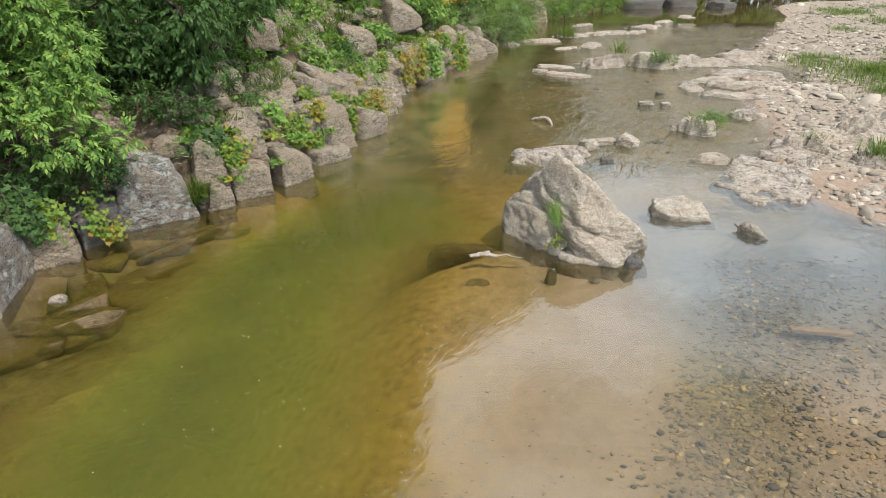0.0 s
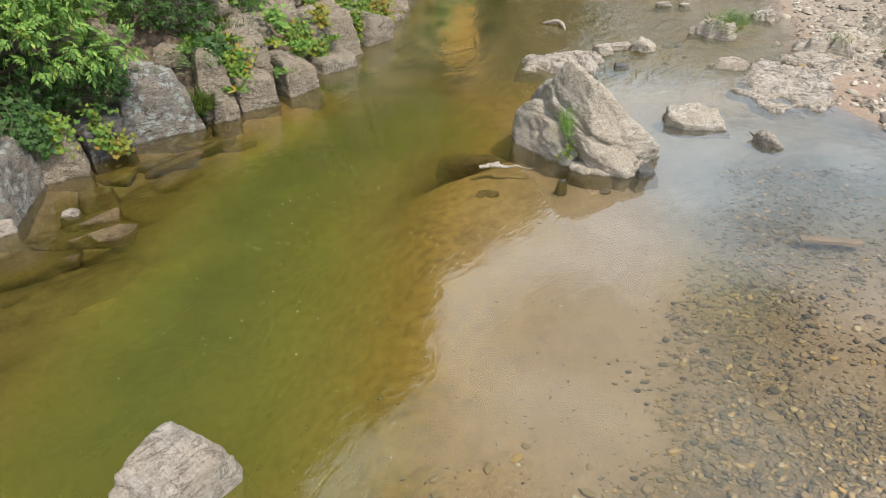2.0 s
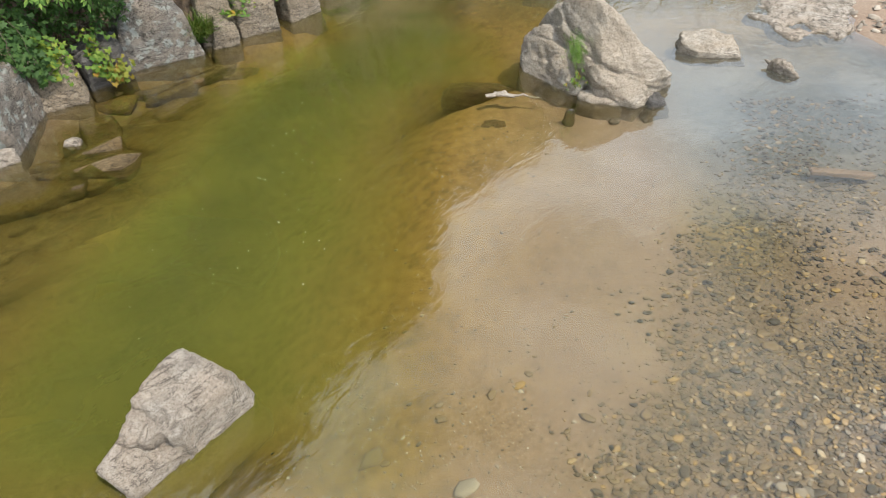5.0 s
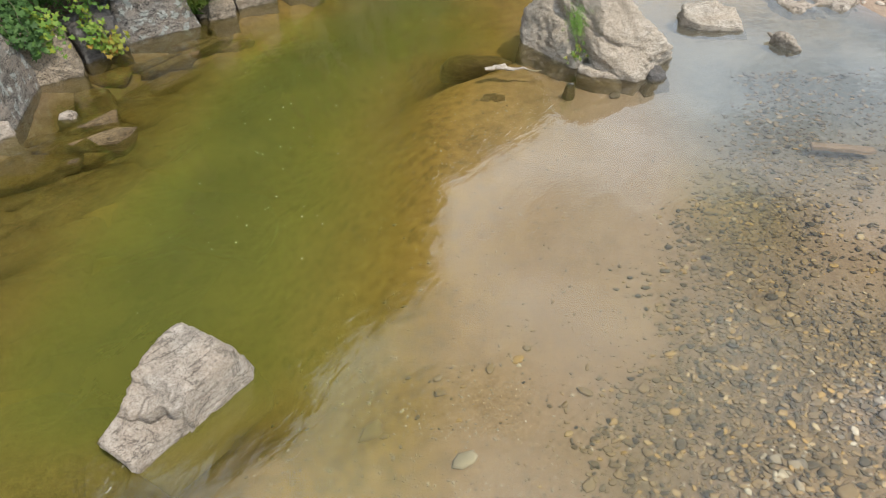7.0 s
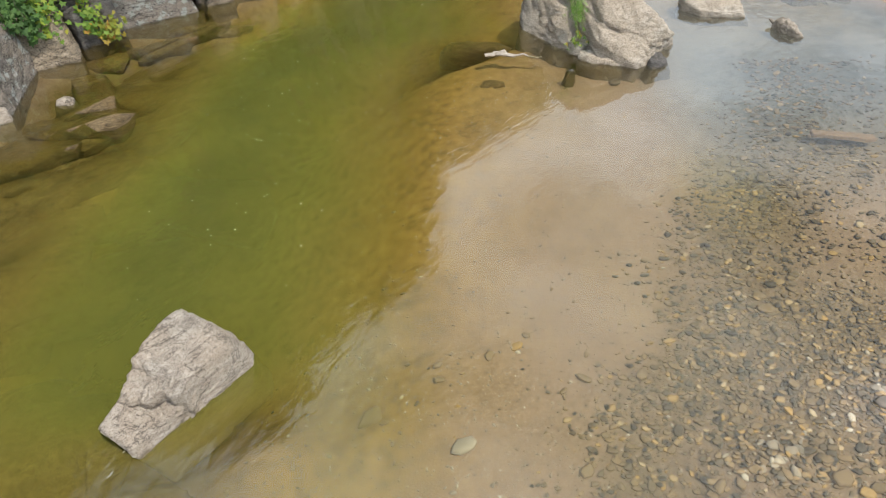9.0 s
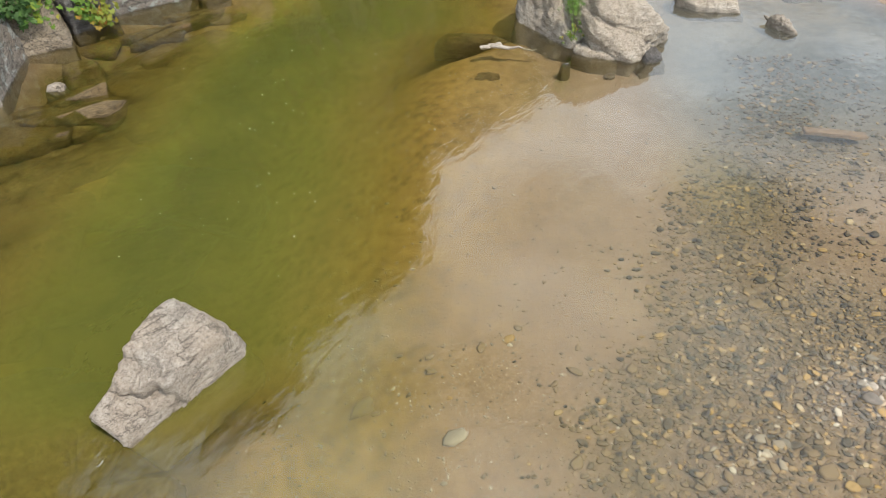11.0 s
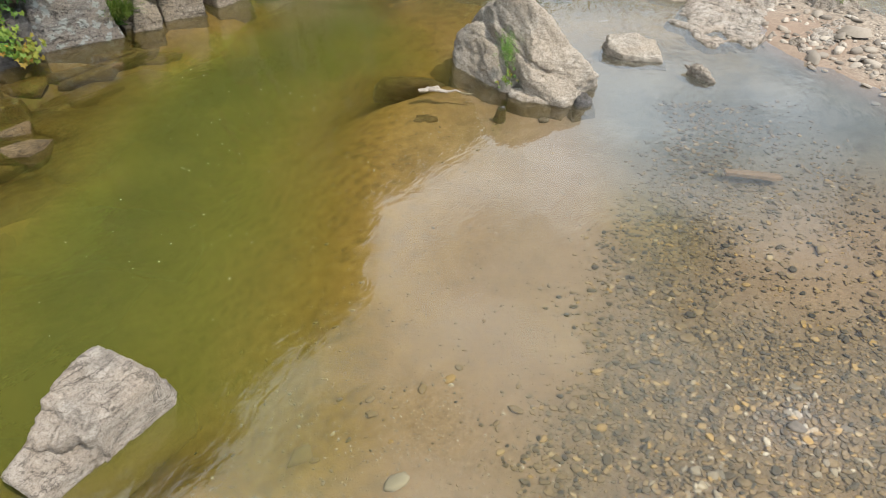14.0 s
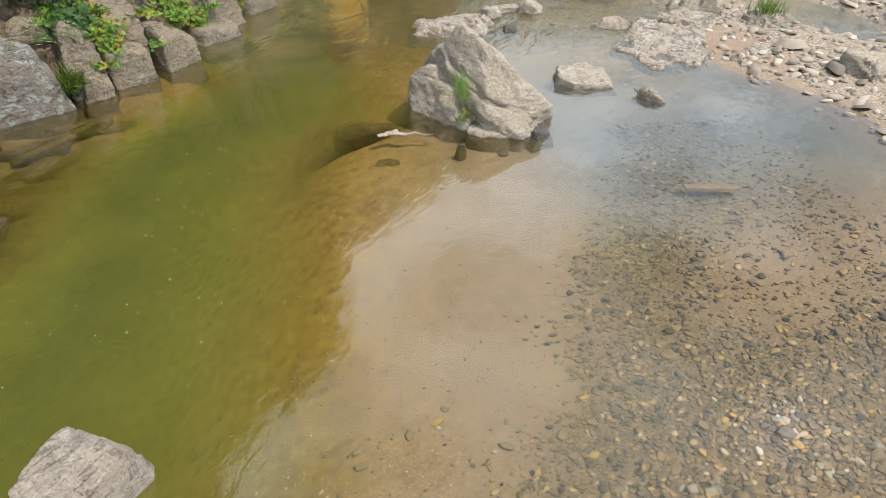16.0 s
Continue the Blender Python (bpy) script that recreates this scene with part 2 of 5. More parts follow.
def water_material():
    n = Nodes("river_water")
    v = n.place((1, 1, 1))
    flow = n.along(68, (0.5, 1.0, 1.0))
    murk = n.attr("murk")
    chop = n.attr("chop")
    swirl = n.noise(v, 1.1, 5, 0.6, 0.6)
    murk_col = n.ramp(n.mix(0.22, murk, swirl), [(0.15, (0.215, 0.165, 0.045)), (0.42, (0.20, 0.166, 0.037)), (0.62, (0.128, 0.126, 0.024)), (0.85, (0.05, 0.063, 0.015))])
    deep = n.attr("deep")
    tint = n.ramp(deep, [(0.0, (0.99, 0.98, 0.96)), (0.08, (0.95, 0.93, 0.82)), (0.22, (0.87, 0.865, 0.745)), (0.45, (0.76, 0.77, 0.45)), (1.0, (0.58, 0.64, 0.25))])
    small = n.noise(flow, 11.0, 3, 0.6, 0.9)
    wide = n.noise(flow, 3.0, 3, 0.5, 0.5)
    nor = n.bump(n.math("MULTIPLY", small, chop), 1.0, 0.09)
    nor = n.bump(n.math("MULTIPLY", wide, n.math("ADD", chop, 0.018)), 0.7, 0.2, nor)
    nor = n.bump(n.math("MULTIPLY", n.noise(flow, 5.0, 4, 0.6, 1.2), chop), 1.0, 0.2, nor)
    nor = n.bump(n.math("MULTIPLY", n.noise(n.along(60, (0.45, 1.0, 1.0)), 2.0, 3, 0.6, 1.0), chop), 1.0, 0.5, nor)
    nor = n.bump(n.noise(n.along(42, (0.4, 1.0, 1.0)), 8.0, 2, 0.45, 0.7), 0.03, 0.05, nor)
    murk_col = n.mix(n.attr("run"), murk_col, n.ramp(swirl, [(0.35, (0.075, 0.082, 0.036)), (0.6, (0.19, 0.155, 0.068))]))
    # Pale grey over the calm water: reflected sky haze painted into the murk colour
    murk_col = n.mix(n.attr("sky_haze"), murk_col, n.ramp(swirl, [(0.3, (0.16, 0.17, 0.155)), (0.65, (0.23, 0.225, 0.19))]))
    tint = n.mix(n.math("MULTIPLY", n.attr("sky_haze"), 0.8), tint, (0.92, 0.94, 0.93))
    body = n.add("MixShader", {0: murk, 1: n.add("BsdfTransparent", {"Color": tint}).outputs[0],
                               2: n.add("BsdfDiffuse", {"Color": murk_col}).outputs[0]}).outputs[0]
    foam = n.math("MULTIPLY", n.ramp(n.noise(flow, 26.0, 5, 0.75, 0.6), [(0.56, 0.0), (0.68, 1.0)]), n.attr("foam"))
    body = n.add("MixShader", {0: foam, 1: body, 2: n.add("BsdfDiffuse", Color=(0.75, 0.78, 0.78, 1)).outputs[0]}).outputs[0]
    facing = n.add("LayerWeight", {"Normal": nor}, Blend=0.5).outputs["Facing"]
    fres = n.math("ADD", n.math("MULTIPLY", n.math("POWER", facing, 3.3), 0.92), 0.06, True)
    gloss = n.add("BsdfGlossy", {"Normal": nor}, Roughness=0.01).outputs[0]
    return n.done(n.add("MixShader", {0: fres, 1: body, 2: gloss}).outputs[0])


def leaf_material(name, stops, through=0.35, gloss=0.55):
    n = Nodes(name)
    geo = n.add("NewGeometry")
    col = n.ramp(geo.outputs["Random Per Island"], stops)
    patch = n.noise(n.place(), 2.0, 3, 0.6)
    col = n.mix(n.ramp(patch, [(0.35, 0.0), (0.7, 0.3)]), col, stops[1][1])
    face = n.add("BsdfPrincipled", {"Base Color": col}, Roughness=gloss, IOR=1.3).outputs["BSDF"]
    thin = n.add("BsdfTranslucent", {"Color": n.mix(0.5, col, (0.13, 0.23, 0.03))}).outputs[0]
    return n.done(n.add("MixShader", {1: face, 2: thin}, Fac=through).outputs[0])


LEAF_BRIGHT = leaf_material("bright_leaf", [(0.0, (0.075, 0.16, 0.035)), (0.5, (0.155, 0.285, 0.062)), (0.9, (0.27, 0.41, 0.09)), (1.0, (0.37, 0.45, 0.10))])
# deep green darkened further, so the colour holds shade under the overhanging shrub
LEAF_DEEP_SHADED = leaf_material("deep_shaded_leaf", [(0.0, (0.022, 0.055, 0.016)), (0.6, (0.056, 0.118, 0.032)), (1.0, (0.11, 0.20, 0.052))])
LEAF_VINE = leaf_material("vine_leaf", [(0.0, (0.07, 0.15, 0.03)), (0.6, (0.15, 0.25, 0.04)), (0.88, (0.28, 0.32, 0.04)), (1.0, (0.42, 0.20, 0.03))])
LEAF_RUST = leaf_material("rust_leaf", [(0.0, (0.13, 0.19, 0.03)), (0.45, (0.25, 0.25, 0.04)), (0.8, (0.33, 0.21, 0.04)), (1.0, (0.30, 0.11, 0.03))])
LEAF_WILLOW = leaf_material("willow_leaf", [(0.0, (0.095, 0.155, 0.055)), (0.6, (0.17, 0.25, 0.10)), (1.0, (0.26, 0.34, 0.15))])
GRASS = leaf_material("grass_blade", [(0.0, (0.06, 0.11, 0.02)), (0.6, (0.13, 0.2, 0.035)), (1.0, (0.27, 0.27, 0.08))])
BLOSSOM = leaf_material("yellow_blossom", [(0.0, (0.42, 0.40, 0.05)), (1.0, (0.55, 0.5, 0.1))])
LITTER = leaf_material("dry_leaf", [(0.0, (0.07, 0.04, 0.022)), (0.6, (0.17, 0.105, 0.06)), (1.0, (0.30, 0.2, 0.12))], 0.1, 0.8)


def plain_material(name, a, b, scale, stretch=(1, 1, 1), rough=0.85, depth=0.01):
    n = Nodes(name)
    v = n.place(stretch)
    f = n.noise(v, scale, 7, 0.7, 0.4)
    col = n.ramp(f, [(0.3, a), (0.7, b)])
    return n.done(n.add("BsdfPrincipled", {"Base Color": col, "Normal": n.bump(f, 0.6, depth)}, Roughness=rough).outputs["BSDF"])


BARK = plain_material("bark", (0.05, 0.036, 0.026), (0.15, 0.115, 0.085), 14, (1, 1, 0.25))
DRIFT = plain_material("weathered_wood", (0.15, 0.12, 0.09), (0.45, 0.40, 0.34), 22, (1, 1, 1), 0.9)
DRIFT_DARK = plain_material("wet_driftwood", (0.07, 0.055, 0.042), (0.36, 0.31, 0.25), 16, (1, 1, 1), 0.9, 0.03)
PLANK = plain_material("soaked_plank", (0.17, 0.10, 0.055), (0.36, 0.245, 0.15), 18, (0.3, 2, 2), 0.8)
OCHRE = plain_material("ochre_plaster", (0.70, 0.36, 0.05), (0.82, 0.47, 0.09), 3, (1, 1, 1), 0.9)
ROOFING = plain_material("grey_roofing", (0.10, 0.09, 0.085), (0.18, 0.16, 0.15), 8)


def pebble_material():
    n = Nodes("pebble")
    geo, obj = n.add("NewGeometry"), n.add("ObjectInfo")
    pick = n.math("FRACT", n.math("ADD", geo.outputs["Random Per Island"], obj.outputs["Random"]))
    col = n.ramp(pick, [(0.0, (0.035, 0.03, 0.024)), (0.14, (0.09, 0.067, 0.04)), (0.36, (0.165, 0.114, 0.063)), (0.58, (0.25, 0.172, 0.093)), (0.70, (0.105, 0.079, 0.051)), (0.88, (0.31, 0.215, 0.115)), (0.955, (0.40, 0.25, 0.08)), (1.0, (0.42, 0.34, 0.24))])
    f = n.noise(n.place(), 45, 5, 0.7)
    col = n.mix(n.ramp(f, [(0.3, 0.45), (0.6, 0.0)]), col, (0.10, 0.085, 0.06))
    return n.done(n.add("BsdfPrincipled", {"Base Color": col, "Normal": n.bump(f, 0.4, 0.008)}, Roughness=0.75).outputs["BSDF"])


def dry_stone_material():
    n = Nodes("dry_river_stone")
    geo, obj = n.add("NewGeometry"), n.add("ObjectInfo")
    pick = n.math("FRACT", n.math("ADD", geo.outputs["Random Per Island"], obj.outputs["Random"]))
    col = n.ramp(pick, [(0.0, (0.12, 0.105, 0.088)), (0.3, (0.24, 0.205, 0.165)), (0.7, (0.36, 0.31, 0.25)), (0.93, (0.48, 0.42, 0.345)), (1.0, (0.58, 0.54, 0.48))])
    f = n.noise(n.place(), 30, 6, 0.7)
    col = n.mix(n.ramp(f, [(0.3, 0.5), (0.6, 0.0)]), col, (0.24, 0.20, 0.16))
    return n.done(n.add("BsdfPrincipled", {"Base Color": col, "Normal": n.bump(f, 0.5, 0.01)}, Roughness=0.9).outputs["BSDF"])


PEBBLE, DRY_STONE = pebble_material(), dry_stone_material()
GROUND, WATER = ground_material(), water_material()

# ---- building helpers ----
rng = np.random.default_rng(7)
TABLE = np.random.default_rng(3).random((64, 64))


def vnoise(x, y):
    """Smooth value noise in 0..1."""
    xi, yi = np.floor(x).astype(int), np.floor(y).astype(int)
    fx, fy = x - xi, y - yi
    fx, fy = fx * fx * (3 - 2 * fx), fy * fy * (3 - 2 * fy)
    a, b = TABLE[xi % 64, yi % 64], TABLE[(xi + 1) % 64, yi % 64]
    c, d = TABLE[xi % 64, (yi + 1) % 64], TABLE[(xi + 1) % 64, (yi + 1) % 64]
    return (a * (1 - fx) + b * fx) * (1 - fy) + (c * (1 - fx) + d * fx) * fy


def fbm(x, y, octaves=4):
    total, amp = 0, 0.5
    for i in range(octaves):
        total = total + amp * vnoise(x * 2 ** i + 17.3 * i, y * 2 ** i + 5.1 * i)
        amp *= 0.5
    return total


def ss(a, b, v):
    t = np.clip((v - a) / (b - a), 0, 1)
    return t * t * (3 - 2 * t)


LEFT_Y = [-200, -5, 7.0, 8.6, 9.3, 10.0, 10.5, 11.0, 12.3, 14.4, 16.7, 19.9, 21.7, 23.8, 26.6, 29.3, 36.6, 46.7, 54, 58, 62, 300]
LEFT_X = [-6.5, -5.7, -5.8, -5.65, -5.1, -4.7, -3.75, -3.4, -3.1, -2.4, -1.8, -1.5, -0.5, 0.5, 1.4, 2.9, 4.3, 12.3, 17, 26, 60, 2500]
RIGHT_Y = [-200, -5, 4, 7.2, 8.6, 9.6, 10.7, 11.8, 14.8, 17.5, 19.2, 25, 30.2, 41, 48.4, 52, 55, 57, 300]
RIGHT_X = [9, 8.5, 8.2, 7.9, 7.9, 7.3, 6.7, 6.8, 8.2, 8.8, 9.4, 11.4, 14.6, 20.9, 23.5, 28, 45, 90, 3000]


def left_of(y):
    return np.interp(y, LEFT_Y, LEFT_X)


def river_gravel(x, y):
    """How thickly stones cover the bed of the shallows."""
    edge = x - 1.0 - 0.5 * (y - 2.35) + (fbm(x * 1.4, y * 1.4) - 0.47) * 1.2
    thick = ss(-0.35, 0.55, edge) * (1 - 0.7 * ss(0.8, 2.1, edge) * ss(3.3, 4.5, y))
    return thick * (1 - 0.5 * ss(5.5, 7.5, y)) * (1 - ss(8.5, 10, y)) * (0.6 + 0.4 * ss(0.35, 0.55, fbm(x * 1.1, y * 1.1)))


def ground_parts(x, y):
    """Height of the ground with the weights of its surfaces."""
    x, y = np.asarray(x, float), np.asarray(y, float)
    xl, xr = left_of(y), np.interp(y, RIGHT_Y, RIGHT_X)
    slope = (left_of(y + 1.5) - left_of(y - 1.5)) / 3
    c = 1 / np.sqrt(1 + slope ** 2)
    wob = (fbm(x * 0.9, y * 0.9) - 0.47) * 0.8
    s = (xl - x) * c + wob * 0.35            # inland on the left bank
    d = -s
    near = 1 - ss(8, 12, y)
    width = 0.55 + 0.45 * near
    pool = 1.3 * ss(0.2 + 1.2 * near, 3.2 * width, d) * (1 - ss(2.9 * width, 5.9 * width, d))
    pool = pool * (1 - 0.55 * ss(18, 30, y)) * (1 - 0.9 * np.exp(-(((x + 2.5) / 1.5) ** 2 + ((y - 1.7) / 0.9) ** 2) ** 2)) * (1 - 0.9 * np.exp(-(((x + 1.45) / 0.6) ** 2 + ((y - 2.35) / 0.6) ** 2)))
    shelf = 0.13 + (0.10 + 0.16 * near * (1 - ss(2, 5, d))) * ss(0, 0.6, d)
    r = x - xr + (fbm(x * 0.7 + 9, y * 0.7) - 0.47) * 1.2
    shallow = 1 - ss(-7.0, -0.2, r)
    bed = -(shelf + pool) * (0.35 + 0.65 * shallow) + 0.05 * (fbm(x * 1.3, y * 1.3) - 0.47)
    bed = bed - 0.16 * np.exp(-(((x - 3.0) / 0.5) ** 2 + ((y - 5.6) / 0.8) ** 2)) + 0.17 * np.exp(-(((x - 3.3) / 0.8) ** 2 + ((y - 2.75) / 0.55) ** 2)) + 0.13 * np.exp(-(((x - 2.3) / 0.5) ** 2 + ((y - 2.2) / 0.4) ** 2))
    block = np.floor(fbm(x * 0.8 + 3, y * 0.8, 3) * 9) / 9
    low = 1 - 0.62 * ss(25, 31, y)
    bank = (0.12 * ss(-0.05, 0.3, s) + 0.40 * ss(0.3, 0.75, s) + 0.66 * np.clip(s - 0.25, 0, 3.6)) * low + 0.42 * np.clip(s - 3.6, 0, 26) * (1 - 0.93 * ss(44, 54, y))
    bank = bank + (block - 0.45) * 0.9 * ss(0.2, 1.5, s) + (fbm(x * 2.2, y * 2.2) - 0.47) * 0.5 * ss(0, 0.8, s)
    bar = 0.05 * np.clip(r, 0, 6) + 0.03 * np.clip(r - 6, 0, 60) + (fbm(x * 0.6, y * 0.6) - 0.47) * 0.28 * ss(0, 1.5, r)
    bar = bar - 0.42 * np.exp(-(((x - 10.7) / 1.1) ** 2 + ((y - 12.6) / 1.7) ** 2) ** 2) - 0.4 * np.exp(-(((x - 11.7) / 0.7) ** 2 + ((y - 22.6) / 1.7) ** 2) ** 2)
    z = np.where(s > -0.05, bank + bed * (1 - ss(-0.05, 0.3, s)), bed)
    blend = ss(-0.6, 0.4, r)
    z = np.where(s > 0, z, z * (1 - blend) + (bar + 0.02) * blend)
    silt = np.clip(ss(0.20, 0.55, -bed) + near * (1 - ss(-1.3, 1.4, x - 0.25 * (y - 5))), 0, 1)
    silt = np.maximum(silt, (1 - near) * (1 - ss(-1.5, -0.3, r)))
    silt = silt * (1 - ss(-0.6, 0.2, r))
    gravel = ss(-0.3, 0.8, r) * (1 - 0.85 * np.exp(-(((x - 7.6) / 0.9) ** 2 + ((y - 11.0) / 1.2) ** 2) ** 2))
    pebbly = river_gravel(x, y)
    soil = np.maximum(ss(0.05, 0.35, s), 0.85 * near * ss(-2.5, -0.8, s))
    soil = np.maximum(soil, 0.9 * np.exp(-(((x + 2.6) / 1.25) ** 2 + ((y - 1.7) / 0.9) ** 2) ** 2))
    meadow = np.clip(ss(5, 9, s) + ss(9, 14, r) * ss(0.4, 0.5, fbm(x * 0.25, y * 0.25)), 0, 1)
    return z, silt, gravel, soil, meadow, s, r, pebbly


def bed_sheen_of(x, y):
    """Dark bed of the calm water below the riffle, blue-grey with sky reflection painted in."""
    return 0.9 * ss(4.8, 7.6, y - 0.1 * (x - 4)) * ss(2.2, 3.6, x) * (1 - ss(11, 13, y)) * (1 - ss(-0.8, 0.0, x - np.interp(y, RIGHT_Y, RIGHT_X)))


def ground_z(x, y):
    return float(ground_parts(x, y)[0])


def axis(fine_a, fine_b, step, far_a, far_b):
    core = list(np.arange(fine_a, fine_b, step))
    out, v, h = [], fine_a, step
    while v > far_a:
        h *= 1.22
        v -= h
        out.append(v)
    up, v, h = [], core[-1], step
    while v < far_b:
        h *= 1.22
        v += h
        up.append(v)
    return np.array(out[::-1] + core + up)


def sheet(name, xs, ys, z, material, values):
    nx, ny = len(xs), len(ys)
    gx, gy = np.meshgrid(xs, ys)
    mesh = bpy.data.meshes.new(name)
    idx = np.arange(nx * ny).reshape(ny, nx)
    quads = np.stack([idx[:-1, :-1], idx[:-1, 1:], idx[1:, 1:], idx[1:, :-1]], -1).reshape(-1, 4)
    fill(mesh, np.stack([gx.ravel(), gy.ravel(), np.ravel(z)], -1), quads)
    for key, v in values.items():
        mesh.attributes.new(key, "FLOAT", "POINT").data.foreach_set("value", np.ravel(v).astype(np.float32))
    mesh.materials.append(material)
    mesh.polygons.foreach_set("use_smooth", np.ones(len(mesh.polygons), bool))
    return new(name, mesh)


def fill(mesh, verts, faces):
    """Quick mesh data from arrays; all faces have the same number of corners."""
    faces = np.asarray(faces)
    k = faces.shape[1]
    mesh.vertices.add(len(verts))
    mesh.vertices.foreach_set("co", np.asarray(verts, np.float32).ravel())
    mesh.loops.add(faces.size)
    mesh.loops.foreach_set("vertex_index", faces.astype(np.int32).ravel())
    mesh.polygons.add(len(faces))
    mesh.polygons.foreach_set("loop_start", np.arange(0, faces.size, k, dtype=np.int32))
    mesh.update(calc_edges=True)
    mesh.validate()


def mesh_part(name, verts, faces, material, parent=None, label="", smooth=True):
    mesh = bpy.data.meshes.new(name)
    fill(mesh, verts, faces)
    mesh.materials.append(material)
    if smooth:
        mesh.polygons.foreach_set("use_smooth", np.ones(len(mesh.polygons), bool))
    ob = new(name, mesh)
    if parent:
        ob.parent = parent
    return tagged(ob, label)


def thing(name, label, category, group="", kind=""):
    ob = new(name)
    ob.empty_display_size = 0.1
    return tagged(ob, label, category, group, kind)


BALLS = {}


def ball(level):
    if level not in BALLS:
        bm = bmesh.new()
        bmesh.ops.create_icosphere(bm, subdivisions=level, radius=1)
        bm.verts.ensure_lookup_table()
        BALLS[level] = (np.array([v.co[:] for v in bm.verts]), np.array([[v.index for v in f.verts] for f in bm.faces]))
        bm.free()
    return BALLS[level]


def cut_stone(centre, planes, level=5, rough=0.05, size=1.0, seed=0.0, grooves=(), warp=0.05, beds=(0.35, -0.45, 0.82), chips=7, steps=(), keep=0.9):
    """A stone bounded by planes (normal, point), its faces broken by noise and its edges worn."""
    dirs, faces = ball(level)
    c = np.array(centre, float)
    inv = np.full(len(dirs), 1e-6)
    soft = 16.0
    acc = np.zeros(len(dirs))
    for normal, point in planes:
        nn = np.array(normal, float)
        nn /= np.linalg.norm(nn)
        dist = max(float(nn @ (np.array(point, float) - c)), 0.02)
        k = np.maximum(dirs @ nn, 0) / dist
        inv = np.maximum(inv, k)
        acc += (k / 1.0) ** (soft * 3)
    r = 1 / np.maximum(acc ** (1 / (soft * 3)), inv * 0.999)
    wear = np.random.default_rng(int(seed * 100) + 5)
    for _ in range(chips):
        nn = unit(wear.normal(0, 1, 3) + np.array([0, 0, 0.3]))
        reach = float(np.max((dirs * r[:, None]) @ nn)) * wear.uniform(keep, 0.98)
        k = dirs @ nn
        r = np.where(k > 0, np.minimum(r, reach / np.maximum(k, 1e-6)), r)
    p = c + dirs * r[:, None]
    off = Vector((seed * 3.1, seed * 1.7, seed * 0.9))
    out = np.empty_like(p)
    for i in range(len(p)):
        v = Vector(p[i])
        a = noise.fractal(v * (2.6 / size) + off, 0.52, 2.15, 7)
        b = noise.noise(v * (1.1 / size) + off * 2)
        near = noise.voronoi(v * (2.2 / size) + off + Vector((a, a, a)) * 0.15)[0]
        crack = max(0.0, 1 - (near[1] - near[0]) * 9)
        u = (v.x * beds[0] + v.y * beds[1] + v.z * beds[2]) * (5.5 / size) + 1.3 * b + 0.35 * a
        saw = u - math.floor(u)
        out[i] = p[i] + dirs[i] * (rough * (a * 0.55 + 0.38 * (saw - 0.5) * (0.4 + abs(b)) * 2 - 0.45 * crack + 0.8 * (near[0] - 0.35)) + warp * size * 0.3 * b)
    for normal, point, w, depth in steps:
        nn = unit(np.array(normal, float))
        u = (p - np.array(point, float)) @ nn + 0.03 * np.sin(p[:, 0] * 17) + 0.02 * np.sin(p[:, 0] * 41 + 1)
        depth = depth * np.exp(-(((p - np.array(point, float)) @ np.array([-nn[1], nn[0], 0])) / 0.24) ** 2)
        out[:, 2] -= depth * ss(-w, w, u) * ss(-0.05, 0.15, p[:, 2])
        out[:, :2] += nn[:2] * (0.6 * depth * np.exp(-((u + w) / (2.2 * w)) ** 2) * ss(0.0, 0.15, p[:, 2]))[:, None]
    for normal, point, w, depth in grooves:
        nn = np.array(normal, float)
        nn /= np.linalg.norm(nn)
        u = (p - np.array(point, float)) @ nn + 0.5 * rough * np.sin(p[:, 2] * 9 + p[:, 1] * 5)
        out -= dirs * (depth * np.exp(-(u / w) ** 2))[:, None]
    return out, faces


def block_planes(x, y, z, sx, sy, sz, turn, seed, tilt=(0.0, 0.0), slant=0.14, cuts=5, under=0.1):
    """Planes of an uneven block standing on z, with cut corners."""
    rr = random.Random(seed)
    c, s = math.cos(radians(turn)), math.sin(radians(turn))
    mid = Vector((x, y, z + sz / 2))
    planes = []

    def add(nx, ny, nz, dist):
        nx, ny, nz = nx + rr.uniform(-slant, slant), ny + rr.uniform(-slant, slant), nz + rr.uniform(-slant, slant)
        n = Vector((c * nx - s * ny, s * nx + c * ny, nz)).normalized()
        planes.append((tuple(n), tuple(mid + n * dist)))

    add(1, 0, under, sx / 2), add(-1, 0, 0.1, sx / 2), add(0, 1, 0.1, sy / 2), add(0, -1, under, sy / 2)
    add(tilt[0], tilt[1], 1, sz / 2), add(0, 0, -1, sz / 2)
    for _ in range(cuts):
        a = rr.uniform(0, 6.283)
        nx, ny, nz = math.cos(a), math.sin(a), rr.uniform(0.0, 1.1)
        ln = math.sqrt(nx * nx + ny * ny + nz * nz)
        reach = (abs(nx) * sx + abs(ny) * sy + abs(nz) * sz) / 2 / ln
        add(nx / ln, ny / ln, nz / ln, reach * rr.uniform(0.72, 0.86))
    return tuple(mid), planes


